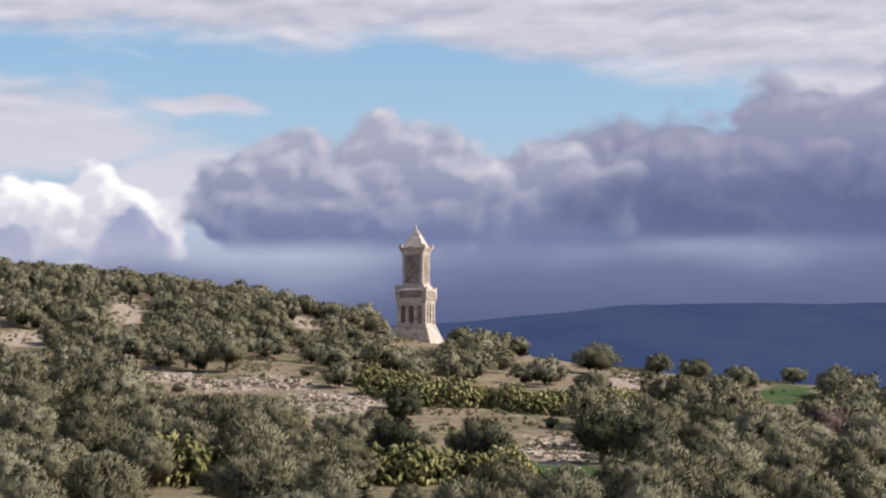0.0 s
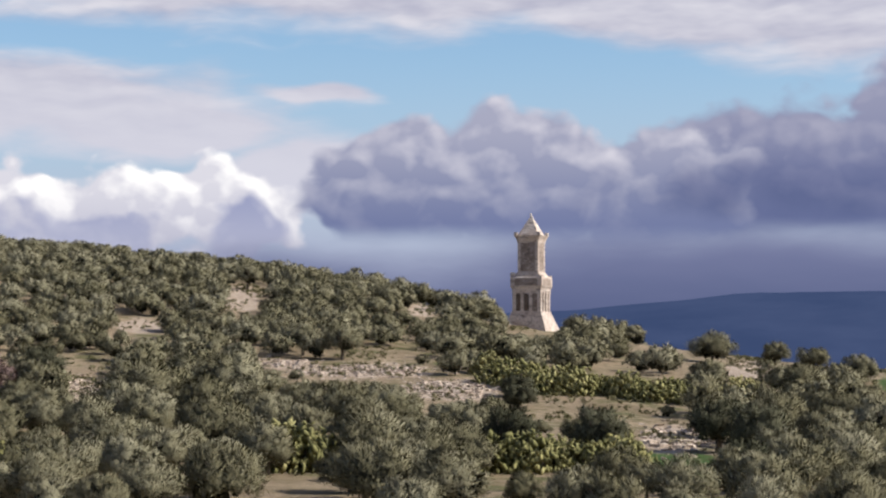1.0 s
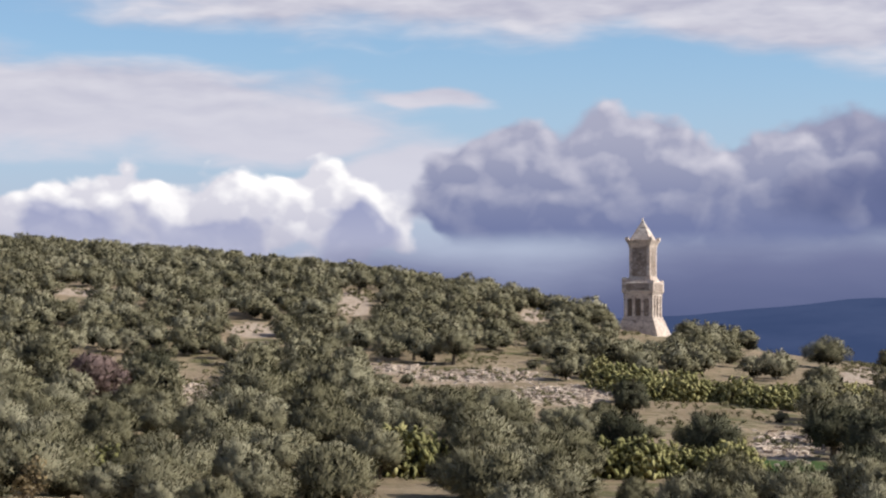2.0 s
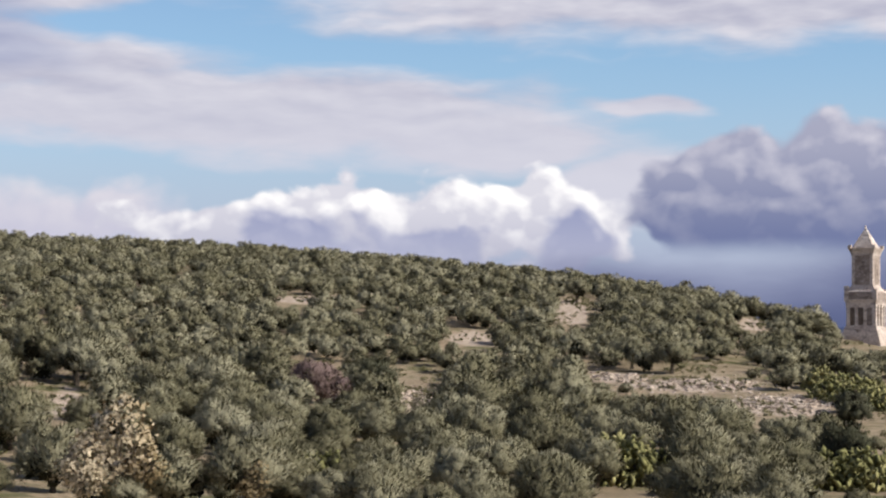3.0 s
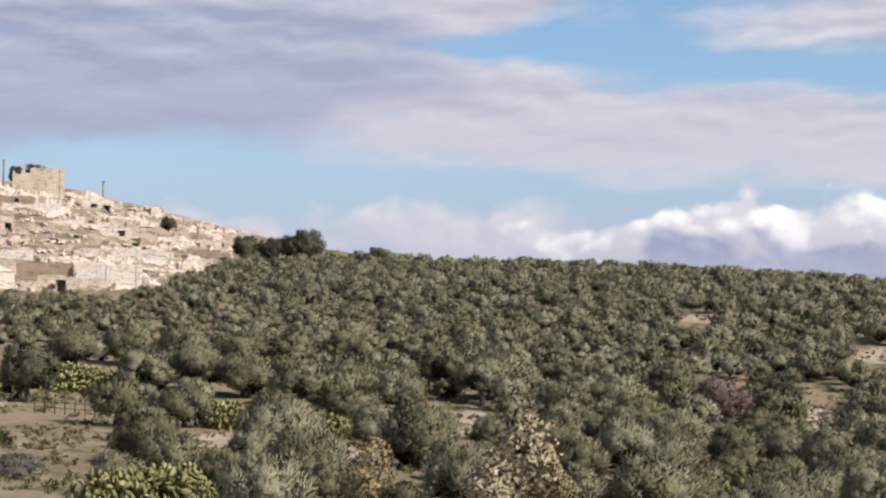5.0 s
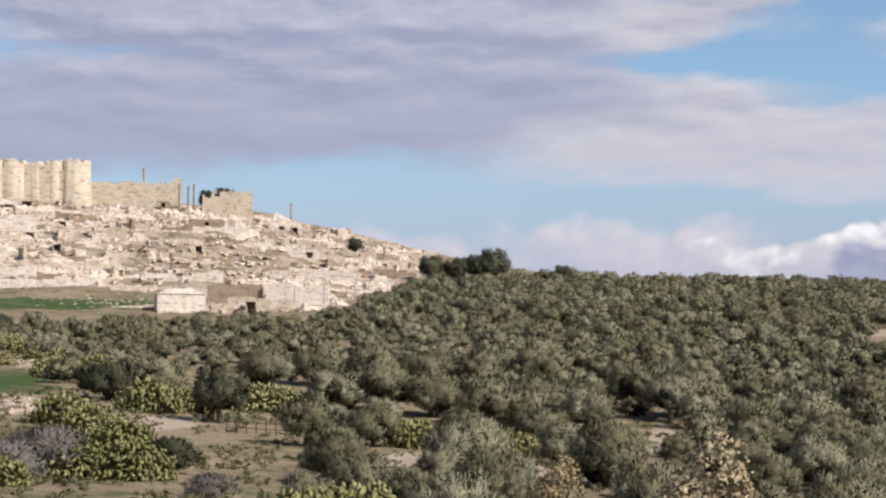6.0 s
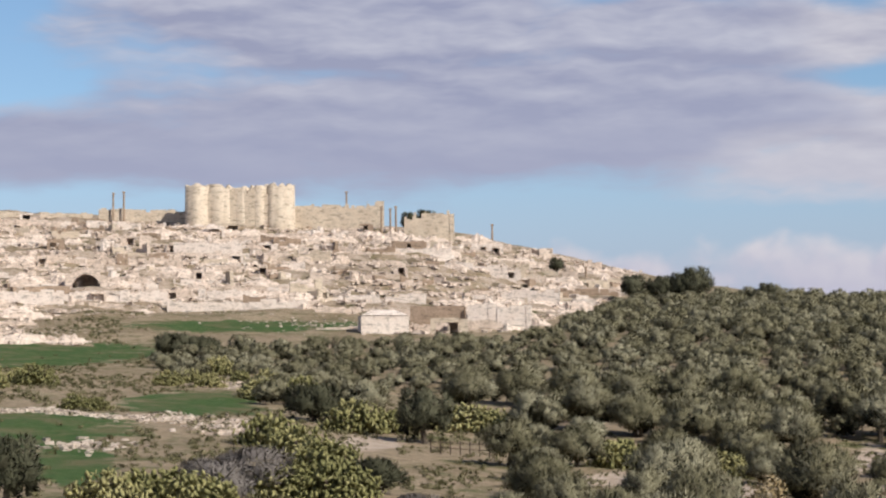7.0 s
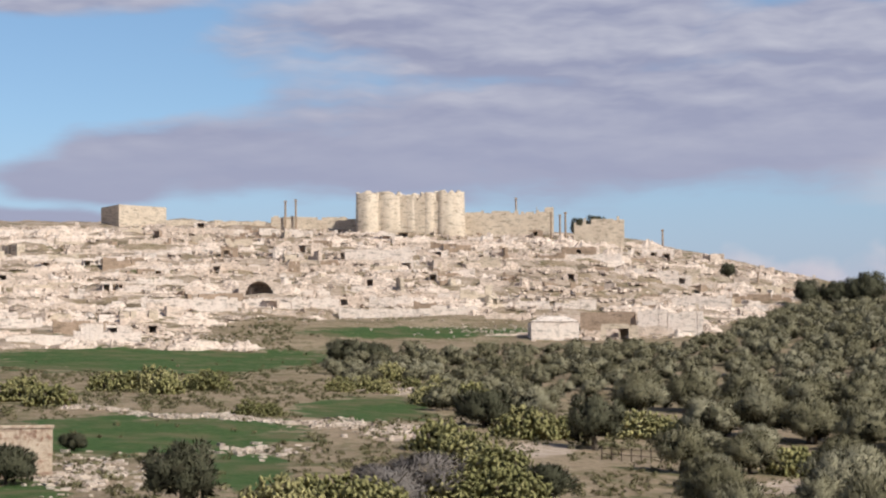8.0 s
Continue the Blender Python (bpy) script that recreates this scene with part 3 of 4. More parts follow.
def tree_kind(name, seed, r, h, clear, leaves, length, width, leaf, lobes=14, thick=0.22, up=0.35, hang=0.0, label="", category="tree", core=True, shag=0.25, tufts=0):
    """A tree or shrub: trunk with limbs, crown of leaf sprays with gaps. The crown starts at height clear."""
    rng = np.random.default_rng(seed)
    root = new(name)
    part("trunk", trunk_mesh(rng, h, r, 5, thick), BARK, root)
    if tufts:
        q, nor = crown_shoots(rng, r, h - clear, clear, tufts, leaves, length, width)
    else:
        q, nor = crown_quads(rng, r, h - clear, lobes, leaves, length, width, clear, up, hang, shag)
    slots = np.zeros(len(q))
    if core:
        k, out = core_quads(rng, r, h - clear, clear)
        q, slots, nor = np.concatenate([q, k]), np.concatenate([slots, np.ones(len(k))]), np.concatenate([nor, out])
    crown = new("crown", quads_mesh("crown", q, [leaf, CORE_SHADE], slots, nor))
    crown.parent = root
    return tagged(root, label, category)


def drop(thing):
    for o in (*thing.children_recursive, thing):
        bpy.data.objects.remove(o)


def set_down(thing, p, turn=0.0, size=1.0, tall=1.0):
    """A copy of the thing, standing at p."""
    ob = copy_thing(thing, pose(p[0], p[1], p[2] - 0.15, 0, 0, turn))
    ob.scale = (size, size, size * tall)
    return ob


# ---- olive grove ----
rng = np.random.default_rng(5)
OLIVES = [tree_kind("olive_tree", 20 + k, r, h, clear, 6600, 0.33, 0.080, OLIVE, thick=0.2, label="grey-green olive tree with a dense rounded crown on the slope", tufts=tufts)
          for k, (r, h, clear, tufts) in enumerate([(2.6, 4.3, 0.35, 44), (2.7, 4.0, 0.2, 52), (2.5, 4.5, 0.6, 38), (2.9, 4.2, 0.3, 58), (2.6, 3.8, 0.1, 40), (2.7, 4.6, 0.7, 48)])]
FAR = []
for k in range(6):
    r, h = rng.uniform(2.3, 3.0), rng.uniform(3.6, 4.4)
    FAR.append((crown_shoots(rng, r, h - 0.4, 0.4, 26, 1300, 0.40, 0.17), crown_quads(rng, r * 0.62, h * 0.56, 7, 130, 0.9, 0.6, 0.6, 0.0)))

# the trees that stand out one by one: (bearing, slope of the foot, size)
OLIVES_EAST = [(-12.0, -2.2, 1.05), (-11.97, -4.75, 0.69), (-11.51, -3.83, 0.94), (-11.22, -1.22, 0.96), (-10.55, -5.21, 0.74), (-10.04, -0.88, 0.82), (-9.94, -3.99, 0.94), (-9.07, -3.2, 1.22), (-8.53, -1.19, 1.04),
               (-8.19, -4.15, 0.94), (-7.55, -3.24, 1.11), (-7.25, -0.84, 0.98), (-6.92, -1.65, 1.1), (-6.42, -4.1, 0.92), (-6.2, -0.66, 0.92), (-4.42, -0.62, 1.3), (-4.34, -1.51, 1.05), (-3.51, -5.11, 0.53),
               (-1.48, -5.3, 0.71), (3.16, -4.43, 0.77), (3.89, -3.55, 1.14)]
OLIVES_MIDDLE = [(5.51, -3.73, 1.22), (5.58, -4.62, 0.91), (6.4, -2.61, 1.21), (7.28, -3.09, 0.87), (7.29, -2.4, 1.04), (7.53, -2.19, 0.97), (8.18, -2.99, 1.03), (8.64, -2.9, 1.1), (8.67, -3.5, 0.77),
                 (9.04, -3.34, 0.83), (9.58, -1.8, 1.33), (9.64, -4.33, 0.93), (9.97, -3.22, 1.17), (10.23, -2.71, 1.18), (11.01, -3.65, 0.82), (11.51, -4.72, 0.69), (11.51, -4.07, 0.98), (11.77, -2.94, 1.18),
                 (11.78, -4.86, 0.71), (11.8, -2.71, 1.13), (11.86, -2.13, 1.64), (12.82, -3.76, 0.8)]
OLIVES_WEST = [(13.47, -3.08, 1.0), (14.58, -5.14, 0.65), (14.76, -3.64, 0.86), (16.06, -2.93, 1.02), (16.37, -3.51, 0.79), (17.85, -1.0, 1.29), (17.96, -3.98, 0.97), (19.41, -2.87, 0.96), (19.43, -1.49, 1.3),
               (20.58, -3.57, 0.95), (21.0, -1.62, 1.2), (21.08, -2.37, 0.99), (21.3, -2.52, 0.86), (22.06, -2.63, 0.98), (22.89, -0.92, 1.39), (24.36, -0.8, 1.42), (25.7, -1.4, 1.24), (25.89, -0.89, 1.29),
               (26.91, -1.77, 0.93)]
OLIVES_FAR_WEST = [(27.0, -1.78, 1.08), (27.16, -1.07, 1.29), (27.31, -0.23, 1.35), (27.4, -1.36, 1.0), (28.62, -0.93, 1.32), (28.68, -1.23, 1.23), (28.78, -0.09, 1.36), (30.03, -0.9, 1.05), (30.22, -0.89, 1.31),
                   (30.25, -0.02, 1.36), (31.13, -0.75, 1.06), (31.56, -0.72, 1.32), (31.88, 0.02, 1.35), (31.89, -1.73, 1.07), (33.03, -0.87, 1.26), (33.51, 0.06, 1.34), (33.84, -1.72, 1.04), (34.98, -0.22, 1.25),
                   (38.2, -0.24, 1.43)]
ROUND_SPOTS = [(9.66, -4.85, 1.0), (4.29, -5.37, 0.66), (-5.93, -5.28, 0.69), (-8.18, -5.39, 0.72), (13.12, -5.21, 0.68), (17.82, -2.89, 1.06), (29.28, -2.79, 1.19), (28.31, -3.62, 1.09), (29.54, -5.25, 0.92),
               (25.13, -2.94, 1.32), (24.07, -3.53, 0.76), (28.63, -2.5, 1.14), (32.86, -2.93, 1.01), (32.22, -3.29, 0.8), (33.76, -3.76, 0.69), (28.64, -3.44, 0.9)]
DARK_SPOTS = [(1.37, -3.5, 1.06), (-1.16, -3.51, 1.07), (-4.57, -3.2, 1.05), (-5.78, -3.58, 1.15), (-5.29, -4.34, 0.86), (14.79, -1.42, 1.14), (36.27, -1.03, 1.3)]
SCRUB_SPOTS = [(1.13, -1.95, 0.93), (39.47, -0.35, 1.48), (37.7, -2.48, 0.96)]
STANDING = [*OLIVES_EAST, *OLIVES_MIDDLE, *OLIVES_WEST, *OLIVES_FAR_WEST]
SINGLE = [ground_at(az, spot(az, el)) for az, el, _ in (*STANDING, *ROUND_SPOTS, *DARK_SPOTS, *SCRUB_SPOTS)]
# above the near bushes and below this slope, by bearing, those trees stand alone
SINGLY = [(-90, 9.0), (-3.5, 9.0), (-3.4, -9.0), (33.5, -9.0), (33.6, 0.1)]

spots = []
STEP = 5.7
for i in range(-32, 76):
    for j in range(19, 101):
        x, y = -i * STEP + rng.uniform(-1.9, 1.9) + (j % 2) * STEP / 2, j * STEP * 0.95 + rng.uniform(-1.7, 1.7)
        d, az = math.hypot(x, y), math.degrees(math.atan2(-x, y))
        if not (-16 < az < 46 and 118 < d < 520):
            continue
        el = slope(az, d)
        if az > level(el, GROVE_SIDE) or el > level(az, GROVE_TOP) or covered(az, el, BARE) or covered(az, el, GRASS):
            continue
        if level(az, SINGLY) > el > (-1.15 if az < -6 else -1.6) or any((x - p.x) ** 2 + (y - p.y) ** 2 < (26 if d < 215 else 15) for p in SINGLE):
            continue
        tall = math.degrees(4.4 / d)
        room = 1.0
        for f in (0.9, 0.75, 0.6, 0.45, 0.3, 0.15, 0.0):
            if covered(az, el + f * tall, OPEN):
                room = f
        if room < 0.4:
            continue
        if az < -2.2 and d > 285 or az < -1 and rng.random() < 0.15:
            continue
        if math.hypot(az - 0.8, (d - 358) / 12) < 1.0:
            continue
        spots.append((d, az, x, y, min(1.0, room * 1.05)))
spots.sort()
for k, (az, el, s) in enumerate(STANDING):
    tagged(set_down(OLIVES[(k * 5) % 6], ground_at(az, spot(az, el)), (az * 211) % 360, s * 1.06, 0.80 + 0.045 * (k % 5)), group="olive trees of the grove")
for d, az, x, y, room in spots[:200]:
    s = rng.uniform(0.74, 1.16) * level(az, ((28, 1.0), (33, 0.76))) if room == 1.0 else 0.88 * room
    tagged(set_down(OLIVES[rng.integers(6)], (x, y, height(az, d)), rng.uniform(0, 360), s, rng.uniform(0.74, 0.98)), group="olive trees of the grove")
# slot 1 holds the dark inner sprays that stand in for shade
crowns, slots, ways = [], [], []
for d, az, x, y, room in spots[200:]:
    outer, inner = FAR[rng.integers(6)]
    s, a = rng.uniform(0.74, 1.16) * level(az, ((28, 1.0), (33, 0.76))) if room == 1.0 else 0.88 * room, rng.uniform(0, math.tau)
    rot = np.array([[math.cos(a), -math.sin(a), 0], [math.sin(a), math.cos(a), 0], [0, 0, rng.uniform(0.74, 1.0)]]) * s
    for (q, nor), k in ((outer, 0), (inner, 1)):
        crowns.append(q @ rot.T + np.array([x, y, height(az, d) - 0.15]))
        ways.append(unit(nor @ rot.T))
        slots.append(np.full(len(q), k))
tagged(new("olive_grove", quads_mesh("olive_grove", np.concatenate(crowns), [OLIVE, CORE_SHADE], np.concatenate(slots), np.concatenate(ways))),
       "dense grove of grey-green olive trees covering the hillside", "olive grove", kind="stuff")



# ---- the tower tomb ----
def box_ring(bm, half0, half1, z0, z1):
    """A square block between two heights, of half widths half0 below and half1 above."""
    lo = [bm.verts.new((sx * half0, sy * half0, z0)) for sx, sy in ((-1, -1), (1, -1), (1, 1), (-1, 1))]
    hi = [bm.verts.new((sx * half1, sy * half1, z1)) for sx, sy in ((-1, -1), (1, -1), (1, 1), (-1, 1))]
    for k in range(4):
        bm.faces.new((lo[k], lo[(k + 1) % 4], hi[(k + 1) % 4], hi[k]))
    bm.faces.new(hi)
    bm.faces.new(lo[::-1])


def block(bm, x0, x1, y0, y1, z0, z1):
    v = [bm.verts.new(p) for p in ((x0, y0, z0), (x1, y0, z0), (x1, y1, z0), (x0, y1, z0), (x0, y0, z1), (x1, y0, z1), (x1, y1, z1), (x0, y1, z1))]
    for f in ((0, 1, 5, 4), (1, 2, 6, 5), (2, 3, 7, 6), (3, 0, 4, 7), (4, 5, 6, 7), (3, 2, 1, 0)):
        bm.faces.new([v[k] for k in f])


def build_tomb(p, turn):
    root = tagged(new("tower_tomb"), "tall ancient limestone tower tomb with stepped base and pyramid top", "mausoleum")
    root.matrix_basis = pose(p[0], p[1], p[2], 0, 0, turn)
    for k in range(6):
        bm = bmesh.new()
        box_ring(bm, 4.0 - k * 0.22, 3.97 - k * 0.22, -0.8 if k == 0 else k * 0.57, (k + 1) * 0.57)
        part("step", bm, TOMB, root)
    bm = bmesh.new()
    box_ring(bm, 2.52, 2.5, 3.42, 7.2)
    part("lower_storey", bm, TOMB, root)
    for a in range(4):
        for x in (-2.32, -0.85, 0.75, 2.32):
            bm = bmesh.new()
            block(bm, x - 0.28, x + 0.28, -2.72, -2.45, 3.42, 6.75)
            block(bm, x - 0.36, x + 0.36, -2.78, -2.45, 6.75, 7.2)
            bm.transform(pose(0, 0, 0, 0, 0, 90 * a))
            part("pilaster", bm, TOMB, root)
    for a in range(4):
        for x0, x1 in ((-2.04, -1.13), (-0.57, 0.47), (1.03, 2.04)):
            bm = bmesh.new()
            block(bm, x0 + 0.05, x1 - 0.05, -2.56, -2.40, 3.6, 6.7)
            bm.transform(pose(0, 0, 0, 0, 0, 90 * a))
            part("false_window", bm, TOMB_WORN_SHADED if x0 > 1 else TOMB_DARK, root, "dark weathered stone panel")
    for z0, z1, h0, h1 in ((7.2, 7.6, 2.72, 2.75), (7.6, 8.05, 2.8, 3.05), (8.05, 9.5, 2.98, 2.98), (9.5, 9.75, 3.02, 2.85)):
        bm = bmesh.new()
        box_ring(bm, h0, h1, z0, z1)
        part("cornice", bm, TOMB, root)
    for a in range(4):
        for x0, x1, y0, z0, z1 in ((-1.36, 1.36, -1.93, 10.75, 15.85), (-2.2, 2.2, -3.03, 8.15, 9.4)):
            bm = bmesh.new()
            block(bm, x0, x1, y0, -1.6, z0, z1)
            bm.transform(pose(0, 0, 0, 0, 0, 90 * a))
            part("panel", bm, TOMB_WORN_SHADED, root, "stained stone panel, its colour also darkened for the front's shade")
    for k in range(3):
        bm = bmesh.new()
        box_ring(bm, 2.45 - k * 0.2, 2.43 - k * 0.2, 9.75 + k * 0.3, 10.05 + k * 0.3)
        part("step", bm, TOMB, root)
    bm = bmesh.new()
    box_ring(bm, 1.88, 1.8, 10.65, 15.9)
    part("upper_storey", bm, TOMB, root)
    for a in range(4):
        for x in (-1.62, 1.62):
            bm = bmesh.new()
            block(bm, x - 0.24, x + 0.24, -1.98, -1.7, 10.65, 15.9)
            bm.transform(pose(0, 0, 0, 0, 0, 90 * a))
            part("pilaster", bm, TOMB, root)
    bm = bmesh.new()
    box_ring(bm, 2.0, 2.1, 15.9, 16.25)
    box_ring(bm, 2.0, 2.5, 16.25, 17.2)
    part("cornice", bm, TOMB, root, "flared cornice with a dark shadow line")
    bm = bmesh.new()
    box_ring(bm, 1.95, 0.22, 17.2, 20.6)
    part("pyramid_roof", bm, TOMB, root)
    bm = bmesh.new()
    limb(bm, (0, 0, 20.4), (-0.1, 0, 21.3), 0.28, 0.1, 7)
    part("finial", bm, TOMB, root)
    for sx in (-1, 1):
        for sy in (-1, 1):
            bm = bmesh.new()
            block(bm, sx * 2.2 - 0.3, sx * 2.2 + 0.3, sy * 2.2 - 0.3, sy * 2.2 + 0.3, 17.2, 17.75)
            part("corner_block", bm, TOMB, root)
            bm = bmesh.new()
            block(bm, sx * 2.62 - 0.36, sx * 2.62 + 0.36, sy * 2.62 - 0.36, sy * 2.62 + 0.36, 9.72, 10.5 if (sx, sy) == (-1, -1) else 10.0)
            part("corner_block", bm, TOMB, root)
    return root


build_tomb(ground_at(0.78, 358.0) + Vector((0, 0, -0.7)), -18.0)


# ---- ruined town on the hill ----
def ragged_wall(bm, length, tall, thick, rng, low=0.5, cut=()):
    """A broken wall along x, its top uneven; cut: openings (x0, x1, height) through it."""
    n = max(3, int(length / rng.uniform(0.6, 1.1)))
    xs = np.sort(np.concatenate([[-0.5, 0.5], rng.uniform(-0.5, 0.5, n - 1)])) * length
    tops = []
    t = 1.0
    for k in range(n):
        if rng.random() < 0.5:
            t = rng.uniform(low, 1.0)
        tops.append(tall * t * (0.86 + 0.14 * rng.random()))
    for k in range(n):
        x0, x1 = xs[k], xs[k + 1]
        hole = [c for c in cut if x0 < c[1] and x1 > c[0]]
        z0 = -1.5
        if hole:
            if tops[k] < hole[0][2] + 0.3:
                tops[k] = hole[0][2] + 0.5
            z0 = hole[0][2]
        block(bm, x0, x1 + 0.001, -thick / 2 + rng.uniform(-0.10, 0.05), thick / 2, z0, tops[k])


def put_wall(name, az0, az1, d, tall, mat, label, low=0.5, thick=0.9, lift=0.0, cut=(), yaw=0.0, category="wall"):
    a, b = ground_at(az0, d), ground_at(az1, d)
    mid = (a + b) / 2
    rng = np.random.default_rng(int(abs(az0) * 1000 + d))
    bm = bmesh.new()
    ragged_wall(bm, (b - a).length, tall, thick, rng, low, cut)
    ob = part(name, bm, mat)
    ob.matrix_basis = pose(mid.x, mid.y, min(a.z, b.z) + lift, 0, 0, (az0 + az1) / 2 + yaw)
    return tagged(ob, label, category)


def chamber(bm, x0, x1, z0, z1, deep):
    """A roofed room behind an opening: back, sides and top."""
    block(bm, x0 - 0.3, x0, 0.2, deep, z0, z1 + 0.3)
    block(bm, x1, x1 + 0.3, 0.2, deep, z0, z1 + 0.3)
    block(bm, x0 - 0.3, x1 + 0.3, deep, deep + 0.3, z0, z1 + 0.3)
    block(bm, x0, x1, 0.2, deep, z1, z1 + 0.3)


def survey_wall(name, left, right, tall, mat, label, low=0.85, thick=0.9, lift=0.0, category="wall", cut=()):
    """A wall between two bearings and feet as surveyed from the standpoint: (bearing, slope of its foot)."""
    d = (spot(*left) + spot(*right)) / 2
    return put_wall(name, left[0], right[0], d, tall, mat, label, low, thick, lift, cut, category=category)


LONG = "long pale limestone retaining wall of the ruined town"
survey_wall("retaining_wall", (49.31, 3.02), (46.57, 2.97), 4.2, RUIN_PALE, LONG, 0.8)
survey_wall("retaining_wall", (46.57, 2.97), (43.64, 3.09), 3.2, RUIN_PALE, LONG, 0.7)
survey_wall("retaining_wall", (43.64, 3.09), (39.63, 2.83), 3.0, RUIN_PALE, LONG, 0.7)
survey_wall("retaining_wall", (53.10, 2.02), (51.21, 2.06), 2.4, RUIN_PALE, LONG, 0.6)
survey_wall("retaining_wall", (51.21, 2.06), (49.31, 2.19), 4.0, RUIN_PALE, LONG, 0.5)
survey_wall("retaining_wall", (43.47, 4.43), (41.50, 4.48), 4.6, RUIN_PALE, LONG, 0.85)
survey_wall("retaining_wall", (40.36, 4.48), (35.44, 4.42), 3.6, RUIN_PALE, LONG, 0.8)
survey_wall("retaining_wall", (35.61, 3.97), (33.83, 3.78), 5.5, RUIN_PALE, LONG, 0.6)
survey_wall("retaining_wall", (34.00, 3.05), (32.30, 2.92), 4.6, RUIN_PALE, LONG, 0.75)
survey_wall("retaining_wall", (32.30, 2.98), (30.63, 3.25), 3.0, RUIN_BROWN, "brown broken limestone wall of the ruined town", 0.5)
survey_wall("retaining_wall", (34.99, 2.20), (33.13, 2.28), 6.0, RUIN_PALE, LONG, 0.75)
survey_wall("retaining_wall", (39.39, 2.29), (37.10, 2.24), 0.9, RUIN, LONG, 0.4)


def build_cave(at_left, at_right, tall):
    """The mouth of a great vaulted cistern in a rough wall."""
    d = (spot(*at_left) + spot(*at_right)) / 2
    a, b = ground_at(at_left[0], d), ground_at(at_right[0], d)
    half = (b - a).length / 2
    bm = bmesh.new()
    n = 14
    for k in range(n):
        x0, x1 = -half + 2 * half * k / n, -half + 2 * half * (k + 1) / n
        c = (x0 + x1) / 2 / half
        z = tall * math.sqrt(max(0.0, 1 - c * c)) * (0.95 + 0.1 * noise.noise((k, 3, 0)))
        block(bm, x0, x1 + 0.002, -0.5, 3.5, max(z, 0.25), tall + 0.9 + 0.5 * noise.noise((k * 0.5, 1, 0)))
    for sx in (-1, 1):
        block(bm, sx * half * 1.25 - half * 0.25, sx * half * 1.25 + half * 0.25, -0.5, 6.0, -1.5, tall * 0.9)
    block(bm, -half, half, 6.0, 6.4, -1.5, tall + 1)
    block(bm, -half, half, 3.4, 6.2, tall * 0.85, tall + 0.8)
    ob = part("cistern_arch", bm, RUIN)
    m = (a + b) / 2
    ob.matrix_basis = pose(m.x, m.y, m.z + 0.2, 0, 0, (at_left[0] + at_right[0]) / 2)
    tagged(ob, "dark arched mouth of a cistern in rough limestone", "ruin")


build_cave((46.34, 3.44), (45.55, 3.44), 3.6)


def tower(bm, x, y, r, tall, rng, sides=18):
    """A round bastion with a broken top, hollow above."""
    lo, hi, inn, low2 = [], [], [], []
    for k in range(sides):
        a = math.tau * k / sides
        r0, r = r, r * (1 + 0.012 * rng.normal())
        z = tall * (1 - 0.11 * rng.random() ** 2)
        lo.append(bm.verts.new((x + 1.06 * r * math.cos(a), y + 1.06 * r * math.sin(a), -3)))
        hi.append(bm.verts.new((x + r * math.cos(a), y + r * math.sin(a), z)))
        inn.append(bm.verts.new((x + 0.75 * r * math.cos(a), y + 0.75 * r * math.sin(a), z)))
        low2.append(bm.verts.new((x + 0.75 * r * math.cos(a), y + 0.75 * r * math.sin(a), z - 2.0)))
        r = r0
    for k in range(sides):
        j = (k + 1) % sides
        for p, q in ((lo, hi), (hi, inn), (inn, low2)):
            bm.faces.new((p[k], p[j], q[j], q[k])).smooth = p is lo
    bm.faces.new(low2)


def build_fortress():
    """The large walled ruin that crowns the hill, with round bastions."""
    left, right = (43.11, 5.21), (39.99, 5.19)
    d = 600.0
    a, b = ground_at(left[0], d), ground_at(right[0], d)
    m, wide = (a + b) / 2, (b - a).length
    rng = np.random.default_rng(3)
    root = tagged(new("fortress"), "large cream limestone fortress ruin with rounded bastions on the hilltop", "fortress")
    root.matrix_basis = pose(m.x, m.y, m.z - 0.5, 0, 0, (left[0] + right[0]) / 2)
    top = d * (math.tan(radians(6.51)) - 0) + EYE - (m.z - 0.5)
    for f, r, k, back in ((0.105, 0.115, 1.0, 0.45), (0.315, 0.125, 0.985, 0.60), (0.50, 0.085, 0.955, 0.72), (0.675, 0.085, 0.975, 0.66), (0.865, 0.14, 1.01, 0.5)):
        bm = bmesh.new()
        tower(bm, (f - 0.5) * wide, back * r * wide, r * wide, top * k, rng, 22)
        part("bastion", bm, RUIN_WARM, root)
    bm = bmesh.new()
    ragged_wall(bm, wide * 0.9, top * 0.95, 2.0, rng, 0.9)
    bm.transform(Matrix.Translation((0, 0.4, 0)))
    part("curtain_wall", bm, RUIN_WARM, root)
    bm = bmesh.new()
    ragged_wall(bm, 9, 4.2, 1.2, rng, 0.95, cut=((-1.0, 1.0, 2.9),))
    chamber(bm, -1.2, 1.2, -1, 3.0, 3.0)
    bm.transform(Matrix.Translation((-wide * 0.07, -7, -2.0)))
    part("gatehouse", bm, RUIN_WARM, root, "small arched gateway below the bastions")


build_fortress()
HILL = "ruined cream limestone wall along the hilltop"
for left, right, tall in (((39.99, 5.29), (37.39, 5.22), 10.0), ((39.19, 5.73), (37.47, 5.66), 8.5), ((36.80, 4.80), (35.35, 4.70), 11.0), ((45.60, 5.54), (43.11, 5.51), 5.0),
                          ((48.92, 5.46), (47.71, 5.50), 2.5), ((44.29, 5.51), (42.98, 5.47), 5.0), ((47.23, 5.54), (45.76, 5.54), 2.6)):
    put_wall("hilltop_wall", left[0], right[0], 612.0 - 8 * (tall > 6) - 22 * (tall > 10.5), tall, RUIN_WARM, HILL, 0.75, 1.4)


